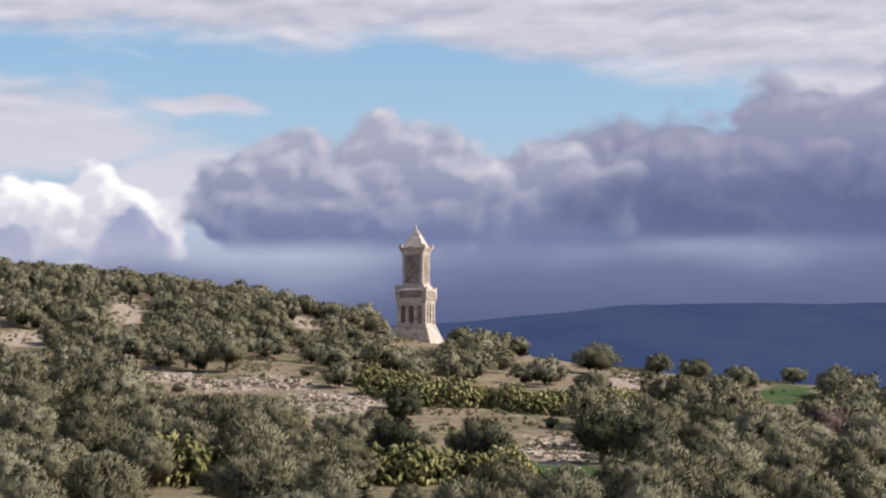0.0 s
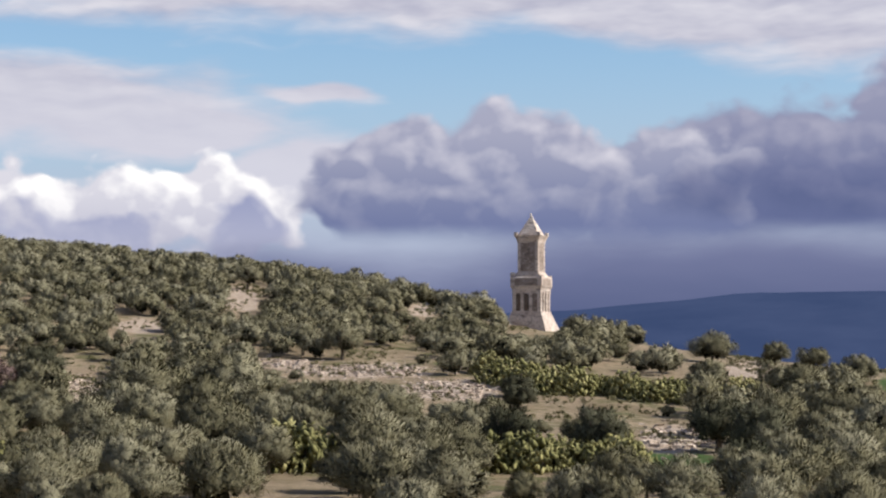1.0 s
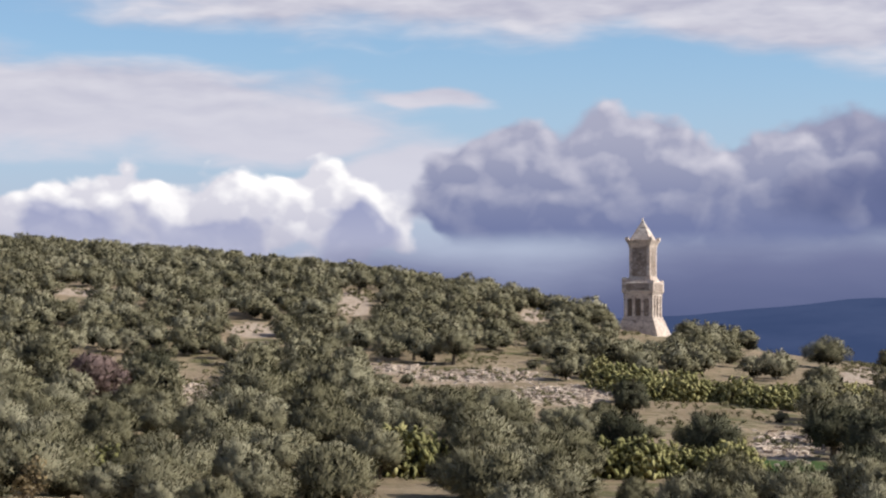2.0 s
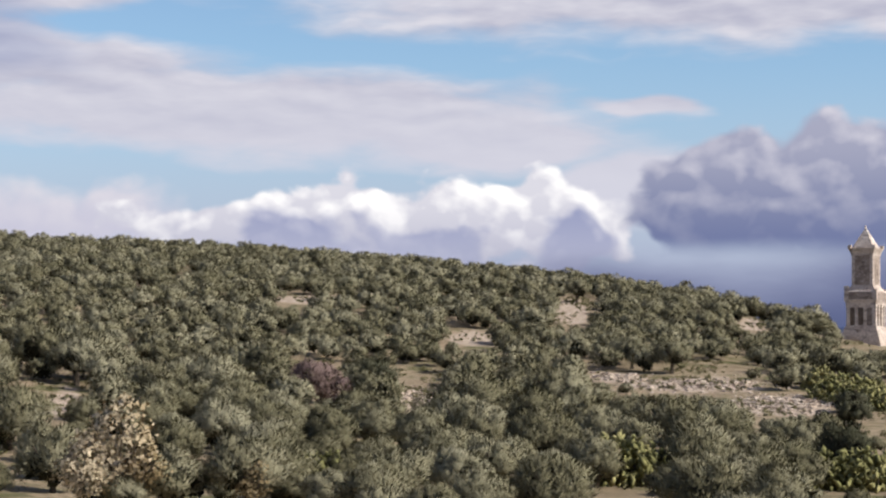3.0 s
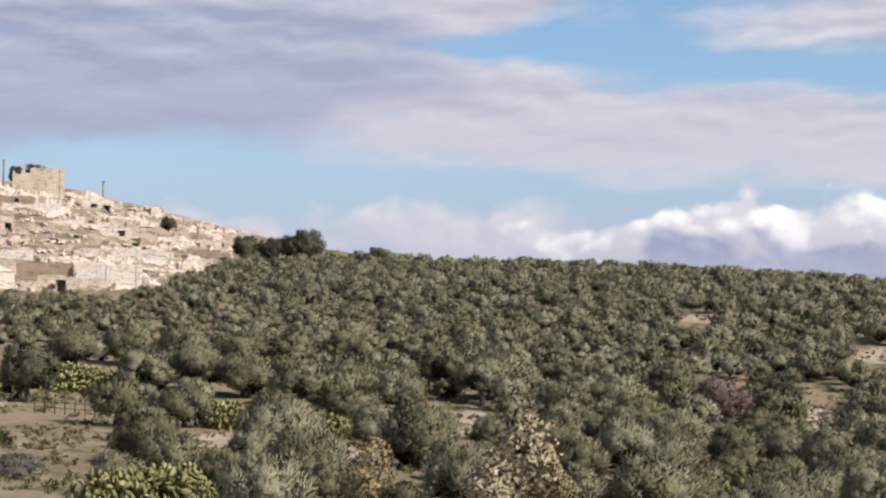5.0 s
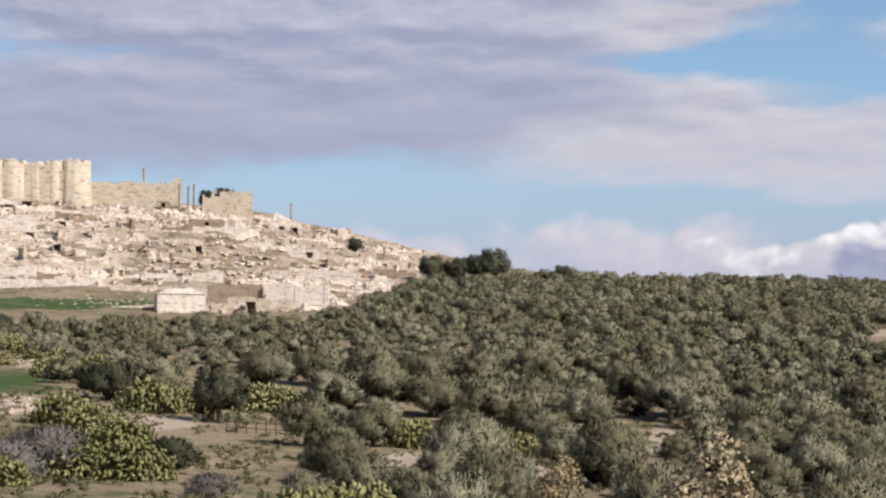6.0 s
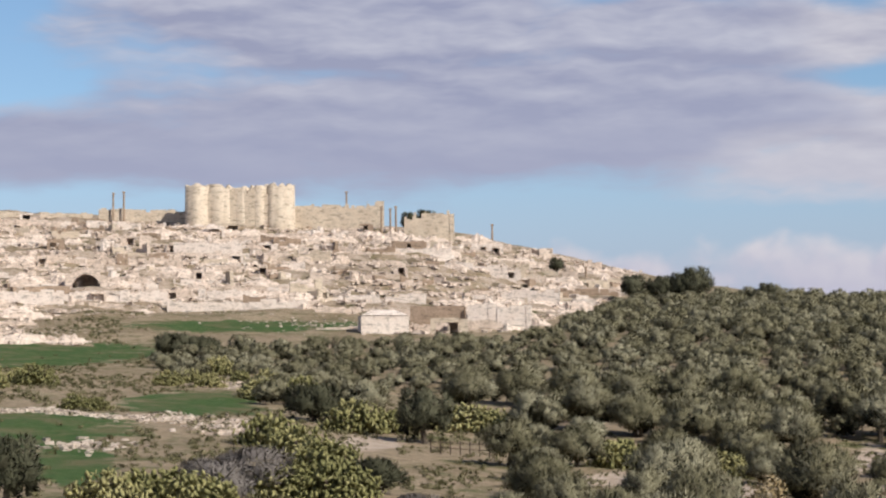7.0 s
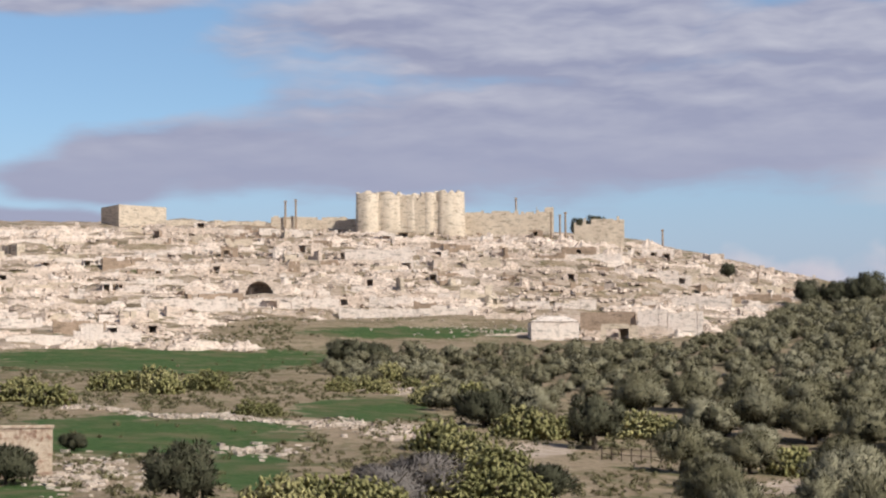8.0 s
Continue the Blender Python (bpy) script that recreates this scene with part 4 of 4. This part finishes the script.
def build_column(az, d, tall):
    p = ground_at(az, d)
    root = tagged(new("standing_column"), "lone standing stone column on the skyline", "column", "standing columns")
    root.matrix_basis = pose(p.x, p.y, p.z, 0, 0, az)
    bm = bmesh.new()
    limb(bm, (0, 0, -1), (0, 0, tall - 0.5), 0.34, 0.28, 10)
    part("shaft", bm, RUIN_BROWN, root)
    bm = bmesh.new()
    block(bm, -0.42, 0.42, -0.42, 0.42, tall - 0.5, tall)
    part("capital", bm, RUIN_BROWN, root)


for az, d, tall in ((45.19, 610, 9.0), (44.89, 610, 9.5), (38.48, 625, 11.0), (37.47, 596, 9.0), (37.21, 596, 8.5),
                    (37.05, 598, 8.0), (34.25, 600, 8.0), (31.55, 560, 3.5)):
    build_column(az, d, tall)


def build_house(left, right, d, tall, deep, mat_front, turn, label, gable=0.0):
    a, b = ground_at(left, d), ground_at(right, d)
    m, w = (a + b) / 2, (b - a).length
    root = tagged(new("stone_building"), label, "building")
    root.matrix_basis = pose(m.x, m.y, min(a.z, b.z), 0, 0, (left + right) / 2 + turn)
    bm = bmesh.new()
    block(bm, -w / 2, w / 2, 0, deep, -2, tall)
    part("wall", bm, mat_front, root)
    bm = bmesh.new()
    if gable:
        v = [bm.verts.new(p) for p in ((-w / 2, -0.2, tall), (w / 2, -0.2, tall), (w / 2, deep, tall), (-w / 2, deep, tall), (-w / 4, deep / 2, tall + gable), (w / 4, deep / 2, tall + gable))]
        for f in ((0, 1, 5, 4), (1, 2, 5), (2, 3, 4, 5), (3, 0, 4), (3, 2, 1, 0)):
            bm.faces.new([v[k] for k in f])
    else:
        for x0, x1, y0, y1 in ((-w / 2, w / 2, 0, 0.5), (-w / 2, w / 2, deep - 0.5, deep), (-w / 2, -w / 2 + 0.5, 0.5, deep - 0.5), (w / 2 - 0.5, w / 2, 0.5, deep - 0.5)):
            block(bm, x0, x1, y0, y1, tall + 0.003, tall + 0.5)
    part("parapet" if not gable else "roof", bm, mat_front, root)
    return root


build_house(50.05, 48.52, 615, 6.0, 12, RUIN_WARM, 28, "square cream stone building on the ridge")
build_house(38.08, 36.69, spot(*(37.35, 2.16)), 3.6, 5, RUIN_PALE, 8, "low pale limestone building at the foot of the ruins", 1.2)
build_house(36.66, 35.07, spot(*(35.88, 2.31)), 4.0, 4, RUIN_BROWN, -4, "brown stone building with a recessed front below the ruins")

def build_vault(az, el, wide, tall):
    """A small roofed room with a dark doorway, cut into the slope."""
    p, d = place(az, el)
    rng = np.random.default_rng(int(az * 100))
    bm = bmesh.new()
    half = wide / 2
    ragged_wall(bm, wide * rng.uniform(2.0, 3.6), tall + 0.9, 0.9, rng, 0.7, ((-half, half, tall),))
    chamber(bm, -half * 1.2, half * 1.2, -1.5, tall + 0.05, 4.0)
    ob = part("vaulted_room", bm, (RUIN, RUIN_PALE)[rng.integers(2)])
    ob.matrix_basis = pose(p.x, p.y, p.z - 0.2, 0, 0, az + rng.normal() * 6)
    tagged(ob, "ruined stone room with a dark doorway on the slope", "ruin", "ruined rooms")


for az, el in ((47.63, 5.42), (42.27, 5.01), (40.77, 4.45), (38.91, 4.46), (43.47, 4.49), (44.91, 4.50)):
    build_vault(az, el, 1.7, 1.8)
for az, el in ((50.84, 4.22), (50.41, 4.32), (47.17, 4.04), (50.30, 3.55), (49.92, 3.52), (40.92, 3.78), (45.60, 3.03), (52.02, 4.02), (34.14, 4.41), (36.92, 3.82), (42.74, 3.62), (53.20, 3.77), (48.99, 2.34), (50.10, 2.26)):
    build_vault(az, el, 1.1, 2.1)

# broken walls of houses on the terraces, some with doorways
rng = np.random.default_rng(11)
built = 0
while built < 120:
    az, d = rng.uniform(30.5, 54.5), math.sqrt(rng.uniform(372 ** 2, 605 ** 2))
    el = slope(az, d)
    if not is_ruin(az, el, d) or (az > 42 and el < 2.3):
        continue
    span = rng.uniform(0.5, 1.9)
    put_wall("terrace_wall", az + span, az - span, d, rng.uniform(1.2, 2.8), (RUIN_PALE, RUIN, RUIN)[rng.integers(3)], "low pale terrace wall stepping along the ruined slope", 0.2)
    built += 1
built = 0
while built < 230:
    az, d = rng.uniform(30.5, 54.5), math.sqrt(rng.uniform(372 ** 2, 605 ** 2))
    el = slope(az, d)
    if not is_ruin(az, el, d) or (az > 42 and el < 2.3):
        continue
    length, tall = rng.uniform(2.5, 11), rng.uniform(1.0, 3.4) ** 1.0
    bm = bmesh.new()
    door = rng.random() < 0.13 and length > 4
    x = rng.uniform(-length / 4, length / 4)
    if door:
        ragged_wall(bm, length, max(tall, 2.9), 0.8, rng, 0.8, ((x - 0.3, x + 0.3, 1.9),))
        chamber(bm, x - 0.8, x + 0.8, -1.5, 2.0, 3.2)
    else:
        ragged_wall(bm, length, tall, 0.8, rng, 0.3)
        if rng.random() < 0.5:
            block(bm, length / 2 - 0.8, length / 2, 0.38, rng.uniform(2, 5), -1.5, tall * 0.8)
    ob = part("house_wall", bm, (RUIN, RUIN, RUIN_PALE, RUIN_WARM, RUIN_BROWN)[rng.integers(5)])
    p = ground_at(az, d)
    ob.matrix_basis = pose(p.x, p.y, p.z, 0, 0, az + rng.choice([0, 0, 8, -14, 60, -70]) + rng.normal() * 5)
    tagged(ob, "broken limestone house wall with a dark doorway" if door else "broken cream limestone house wall on the terraced slope", "wall", "ruined house walls")
    built += 1


def rock_kind(seed, wide, deep, tall):
    """A bedded limestone outcrop: broken shelves, steep in front and running back into the slope."""
    nx, ny = 26, 12
    bm = bmesh.new()
    rows = []
    for j in range(ny):
        row = []
        for i in range(nx):
            u, v = i / (nx - 1), j / (ny - 1)
            x, y = (u - 0.5) * wide, (v - 0.35) * deep
            edge = min(1.0, 5 * u, 5 * (1 - u)) * min(1.0, 3.2 * v + 0.05)
            z = tall * edge * (0.62 + 0.75 * noise.fractal((x * 0.28, y * 0.4, seed * 3.7), 0.9, 2.1, 4))
            bed = tall / 3.2
            f = z / bed - math.floor(z / bed)
            z = bed * (math.floor(z / bed) + min(1.0, max(0.0, (f - 0.55) / 0.3)))
            row.append(bm.verts.new((x + 0.5 * noise.noise((x, y, seed)), y + 0.5 * noise.noise((y, x, seed + 9)), z if 0 < i < nx - 1 and j > 0 else -1.6)))
        rows.append(row)
    for a, b in zip(rows, rows[1:]):
        for i in range(nx - 1):
            bm.faces.new((a[i], a[i + 1], b[i + 1], b[i]))
    return tagged(part("rock_outcrop", bm, RUIN), "bedded pale limestone outcrop with broken shelves", "rock", "rock outcrops")


ROCKS = [rock_kind(k + 1, w, d, h) for k, (w, d, h) in enumerate([(13, 8, 2.2), (18, 9, 2.6), (9, 7, 2.0), (22, 8, 1.8)])]
rng = np.random.default_rng(77)
built = 0
while built < 130:
    az, d = rng.uniform(30.5, 54.5), math.sqrt(rng.uniform(350 ** 2, 600 ** 2))
    el = slope(az, d)
    if not is_ruin(az, el, d):
        continue
    p = ground_at(az, d)
    ob = copy_thing(ROCKS[rng.integers(4)], pose(p.x, p.y, p.z - 0.3, 0, 0, az + rng.normal() * 14))
    ob.scale = (rng.uniform(0.6, 1.2),) * 3
    built += 1
for k in ROCKS:
    bpy.data.objects.remove(k)


def rubble(name, pts, size, mat, label, seed):
    """Loose stones as one heap: small uneven blocks."""
    rng = np.random.default_rng(seed)
    q = []
    for p in pts:
        s = size * rng.uniform(0.4, 1.5) * np.array([rng.uniform(0.7, 1.6), rng.uniform(0.7, 1.4), rng.uniform(0.45, 0.9)])
        a = rng.uniform(0, math.tau)
        c = np.array([[x, y, z] for z in (-0.4, 1) for x, y in ((-1, -1), (1, -1), (1, 1), (-1, 1))]) * s * 0.5 + rng.normal(size=(8, 3)) * 0.12 * s
        c = c @ np.array([[math.cos(a), math.sin(a), 0], [-math.sin(a), math.cos(a), 0], [0, 0, 1]]) + np.array(p)
        q += [c[[0, 1, 5, 4]], c[[1, 2, 6, 5]], c[[2, 3, 7, 6]], c[[3, 0, 4, 7]], c[[4, 5, 6, 7]]]
    return tagged(new(name, quads_mesh(name, np.array(q), [mat])), label, "stones", kind="stuff")


rng = np.random.default_rng(12)
pts = []
while len(pts) < 15000:
    az, d = rng.uniform(29.8, 55), math.sqrt(rng.uniform(345 ** 2, 620 ** 2))
    if is_ruin(az, slope(az, d), d) and noise.noise((az * 1.5, d * 0.03, 0)) > -0.25:
        pts.append(tuple(ground_at(az, d)))
rubble("rubble", pts, 0.85, RUIN, "tumbled limestone blocks strewn over the ruined town", 1)
pts = []
for c, ra, re, n in (((5.60, -0.93), 1.8, 0.2, 420), ((3.00, -1.43), 1.5, 0.26, 420), ((-3.35, -2.85), 0.9, 0.4, 300), ((7.86, -0.70), 0.8, 0.12, 100), ((13.73, -1.34), 0.7, 0.3, 120),
                     ((43.65, -0.23), 1.2, 0.12, 160), ((42.02, -0.51), 0.9, 0.2, 160), ((45.60, -1.00), 1.2, 0.15, 160), ((50.87, -1.58), 1.6, 0.5, 350), ((48.67, 2.82), 4.0, 0.25, 500), ((43.31, 2.96), 4.0, 0.16, 420), ((39.55, 2.46), 2.2, 0.22, 110), ((48.18, 2.25), 2.0, 0.12, 120), ((42.02, 0.76), 0.8, 0.14, 100)):
    for _ in range(n):
        az, el = c[0] + ra * rng.normal() * 0.5, c[1] + re * rng.normal() * 0.5
        pts.append(tuple(ground_at(az, spot(az, el))))
for f0, f1, wob in (((51.59, 0.30), (46.24, -0.12), 0.05), ((47.69, 0.02), (43.00, -0.29), 0.04)):
    for k in range(420):
        u = rng.random()
        az, el = f0[0] + (f1[0] - f0[0]) * u, f0[1] + (f1[1] - f0[1]) * u + wob * rng.normal() * 0.6 + 0.05 * math.sin(u * 9)
        pts.append(tuple(ground_at(az, spot(az, el))))
rubble("field_stones", pts, 0.40, FIELD_STONE, "loose pale stones in low field walls and heaps", 2)


# ---- the cut wall by the field ----
def build_wall_block():
    p, d = place(*(52.51, -1.69))
    bm = bmesh.new()
    block(bm, -9.0, 1.9, 0, 1.6, -2.0, 3.6)
    block(bm, -9.0, 2.0, -0.08, 1.7, 3.603, 3.85)
    ob = part("masonry_wall", bm, stone("red_stained_wall", (0.50, 0.40, 0.31), (0.58, 0.48, 0.38), (0.30, 0.17, 0.12), 0.5, (0.20, 0.10, 0.07), 0.7))
    ob.matrix_basis = pose(p.x, p.y, p.z, 0, 0, 54)
    tagged(ob, "thick stone wall end stained red, beside the field", "wall")


build_wall_block()


# ---- prickly pears ----
def cactus_kind(seed, r, h, n):
    rng = np.random.default_rng(seed)
    q, nor = [], []
    k = 6
    ang = np.arange(k) * math.tau / k
    for _ in range(n):
        d = unit(rng.normal(size=3))
        d[2] = abs(d[2])
        c = d * np.array([r, r, h]) * rng.uniform(0.55, 1.0)
        c[:2] += rng.normal(size=2) * 0.3
        nrm = unit(d * np.array([1, 1, 0.5]) + rng.normal(size=3) * 0.6)
        up = unit(np.array([0, 0, 1.0]) + rng.normal(size=3) * 0.5)
        side = unit(np.cross(nrm, up))
        up = np.cross(side, nrm)
        s = rng.uniform(0.22, 0.38)
        ring = c + side * (np.sin(ang) * s * 0.52)[:, None] + up * (np.cos(ang) * s)[:, None]
        for sgn in (1, -1):
            mid = c + nrm * 0.06 * sgn
            for a in range(0, k, 2):
                f = [mid, ring[a], ring[(a + 1) % k], ring[(a + 2) % k]]
                q.append(f if sgn < 0 else f[::-1])
    root = new("prickly_pear")
    ob = new("cactus_body", quads_mesh("cactus_body", np.array(q), [PAD]))
    me = ob.data
    bm = bmesh.new()
    bm.from_mesh(me)
    bmesh.ops.remove_doubles(bm, verts=bm.verts, dist=0.0005)
    bm.to_mesh(me)
    bm.free()
    ob.parent = root
    tagged(ob, "yellow-green flat pads", kind="stuff")
    bm = bmesh.new()
    for a in range(5):
        limb(bm, (0.25 * r * math.cos(a * 1.3), 0.25 * r * math.sin(a * 1.3), -0.3), (0.6 * r * math.cos(a * 1.3), 0.6 * r * math.sin(a * 1.3), h * 0.55), 0.16, 0.1)
    part("stem", bm, BARK, root)
    return tagged(root, "sprawling prickly pear with yellow-green pads", "cactus", "prickly pears")


CACTI = [cactus_kind(60 + k, r, h, n) for k, (r, h, n) in enumerate([(2.0, 2.2, 400), (1.6, 2.0, 300), (2.5, 2.4, 520)])]
rng = np.random.default_rng(21)
for c0, c1, n, s in (((2.27, -1.07), (1.04, -1.23), 3, 0.95), ((0.39, -1.48), (-3.68, -1.80), 8, 0.9), ((-3.68, -1.64), (-4.98, -1.63), 2, 0.9), ((7.84, -3.79), (7.20, -3.64), 2, 0.95),
                     ((2.02, -3.82), (-1.56, -3.58), 5, 0.9), ((50.33, 0.81), (47.53, 0.80), 6, 0.95), ((52.93, 0.58), (51.99, 0.34), 2, 1.0), ((46.49, 0.11), (45.76, 0.10), 2, 0.6),
                     ((43.73, 0.77), (42.67, 0.77), 3, 0.8), ((42.18, 1.01), (41.04, 0.76), 3, 0.8), ((41.20, 0.27), (39.90, 0.34), 3, 0.95), ((38.44, -0.64), (36.98, -0.65), 4, 0.95),
                     ((35.19, -0.58), (34.07, -0.67), 3, 1.0), ((40.88, -1.03), (39.10, -1.85), 5, 0.95), ((45.43, -2.61), (42.84, -2.71), 4, 0.8), ((40.41, -2.49), (38.78, -2.66), 3, 0.75),
                     ((30.81, -1.69), (30.00, -1.78), 2, 0.85), ((30.98, -1.59), (30.18, -1.59), 2, 0.8), ((28.10, -1.50), (27.28, -2.06), 3, 0.6), ((33.92, -4.05), (32.20, -3.90), 4, 0.9), ((16.09, -4.31), (15.12, -4.30), 2, 0.9)):
    for k in range(n):
        u = (k + 0.5 * rng.random()) / max(1, n - 1)
        az, el = c0[0] + (c1[0] - c0[0]) * u, c0[1] + (c1[1] - c0[1]) * u + rng.normal() * 0.07
        p = ground_at(az, spot(az, el))
        set_down(CACTI[rng.integers(3)], p, rng.uniform(0, 360), (1.55 if az < 20 else 1.35) * s * rng.uniform(0.8, 1.15), rng.uniform(0.85, 1.1))

# ---- single trees and shrubs ----
BIG = tree_kind("olive_tree", 41, 2.9, 5.0, 1.0, 6600, 0.33, 0.080, OLIVE, thick=0.28, label="old grey-green olive tree with a visible trunk on open ground", tufts=40)
DARK = tree_kind("dark_tree", 42, 2.6, 4.5, 0.3, 6000, 0.33, 0.095, DARK_LEAF, thick=0.25, label="dark green leafy tree on open ground", tufts=50)
ROUND = tree_kind("olive_bush", 43, 2.6, 4.2, 0.0, 7600, 0.36, 0.070, OLIVE, thick=0.2, label="round silvery olive bush reaching the ground", category="bush", tufts=60)
PINK = tree_kind("bare_shrub", 44, 2.2, 3.8, 0.2, 4200, 0.5, 0.09, TWIG_PINK, 9, 0.15, 0.8, 0.0, "reddish-brown leafless shrub among the olives", "shrub", False)
GREY = tree_kind("bare_shrub", 45, 2.6, 2.8, 0.0, 3800, 0.5, 0.07, TWIG_GREY, 12, 0.12, 0.5, 0.0, "grey leafless thorny shrub beside prickly pears", "shrub", False)
GOLD = tree_kind("flowering_shrub", 46, 2.0, 5.2, 0.6, 2200, 0.26, 0.2, GOLD_LEAF, 14, 0.12, 0.2, 0.0, "tall shrub with golden and white leaves", "shrub", False, 0.6)
SCRUB = tree_kind("scrub_bush", 47, 2.3, 3.0, 0.0, 4200, 0.36, 0.11, DARK_LEAF, thick=0.12, label="low dark green scrub bush", category="bush", tufts=36)
for kind, spots_at in (
        (BIG, (((23.31, -1.08), 1.15), ((6.25, -0.61), 0.95), ((7.38, -0.49), 0.9), ((8.99, 1.44), 0.95))),
        (DARK, (((48.16, -2.65), 1.0), *(((az, el), s) for az, el, s in DARK_SPOTS))),
        (ROUND, (((39.49, -0.32), 0.75), *(((az, el), s) for az, el, s in ROUND_SPOTS))),
        (PINK, (((16.35, -1.55), 1.5), ((-10.89, -2.62), 1.1))),
        (GREY, (((41.38, -2.40), 1.35), ((42.19, -2.48), 1.1), ((41.97, -2.46), 0.9), ((36.51, -3.17), 0.7), ((29.67, -3.75), 0.7))),
        (SCRUB, (*(((az, el), s) for az, el, s in SCRUB_SPOTS), ((43.48, 1.50), 1.5), ((42.66, 1.50), 1.3), ((51.19, -0.94), 0.6), ((53.05, -1.87), 1.0), ((50.74, 2.66), 0.5), ((1.21, -1.64), 0.9), ((-10.90, -2.01), 1.2)))):
    for (az, el), s in spots_at:
        set_down(kind, ground_at(az, spot(az, el)), (az * 137) % 360, s)
for az, d, s in ((22.16, 118, 1.25), (26.61, 116, 0.9), (23.21, 117, 0.85), (18.21, 122, 0.6), (21.42, 119, 0.9)):
    set_down(GOLD, ground_at(az, d), az * 90, s)
# dark trees along the crest beside the ruins
for az, d, s in ((30.19, 500, 1.6), (29.43, 500, 1.5), (28.88, 500, 1.7), (28.41, 500, 2.0), (32.38, 560, 1.0), (36.16, 625, 1.6), (36.65, 630, 1.3), (26.37, 500, 1.2)):
    set_down(DARK, ground_at(az, d), az * 77, s)
for k in (*OLIVES, *CACTI, BIG, DARK, ROUND, PINK, GREY, GOLD, SCRUB):
    drop(k)


# ---- fence by the track ----
def build_fence(c0, c1, tall, n):
    a, b = place(*c0)[0], place(*c1)[0]
    root = tagged(new("fence"), "low rusty iron fence beside a track", "fence")
    root.matrix_basis = Matrix.Translation(a)
    w = b - a
    for k in range(n + 1):
        p = w * (k / n)
        bm = bmesh.new()
        limb(bm, (p.x, p.y, p.z - 0.4), (p.x, p.y, p.z + tall), 0.06, 0.06)
        part("post", bm, IRON, root)
    for z in (0.45, 0.85):
        bm = bmesh.new()
        limb(bm, (0, 0, tall * z), (w.x, w.y, w.z + tall * z), 0.04, 0.04)
        part("rail", bm, IRON, root)


build_fence((36.09, -1.30), (34.40, -1.43), 1.3, 6)


# ---- dry weeds over the open ground ----
def build_weeds():
    rng = np.random.default_rng(31)
    faces, ways = [], []
    count = 0
    while count < 7500:
        az, d = rng.uniform(-14, 55), math.sqrt(rng.uniform(118 ** 2, 440 ** 2))
        el = slope(az, d)
        open_land = az > level(el, GROVE_SIDE) or covered(az, el, BARE) or covered(az, el, OPEN)
        if not open_land or is_ruin(az, el, d) and rng.random() < 0.5 or covered(az, el, GRASS) and rng.random() < 0.97 or noise.noise((az, el * 3, 2)) < -0.1:
            continue
        s = rng.uniform(0.2, 0.6)
        q, nor = crown_quads(rng, s, s * 0.9, 3, 22, s * 0.8, s * 0.25, -0.05, 0.8)
        p = ground_at(az, d)
        faces.append(q + np.array(p))
        ways.append(nor)
        count += 1
    mat = foliage("dry_weeds", (0.10, 0.095, 0.046), (0.18, 0.165, 0.09), (0.32, 0.28, 0.18), 0.05)
    tagged(new("weeds", quads_mesh("weeds", np.concatenate(faces), [mat], None, np.concatenate(ways))), "dry olive-brown weeds and thistles over open ground", "weeds", kind="stuff")


build_weeds()
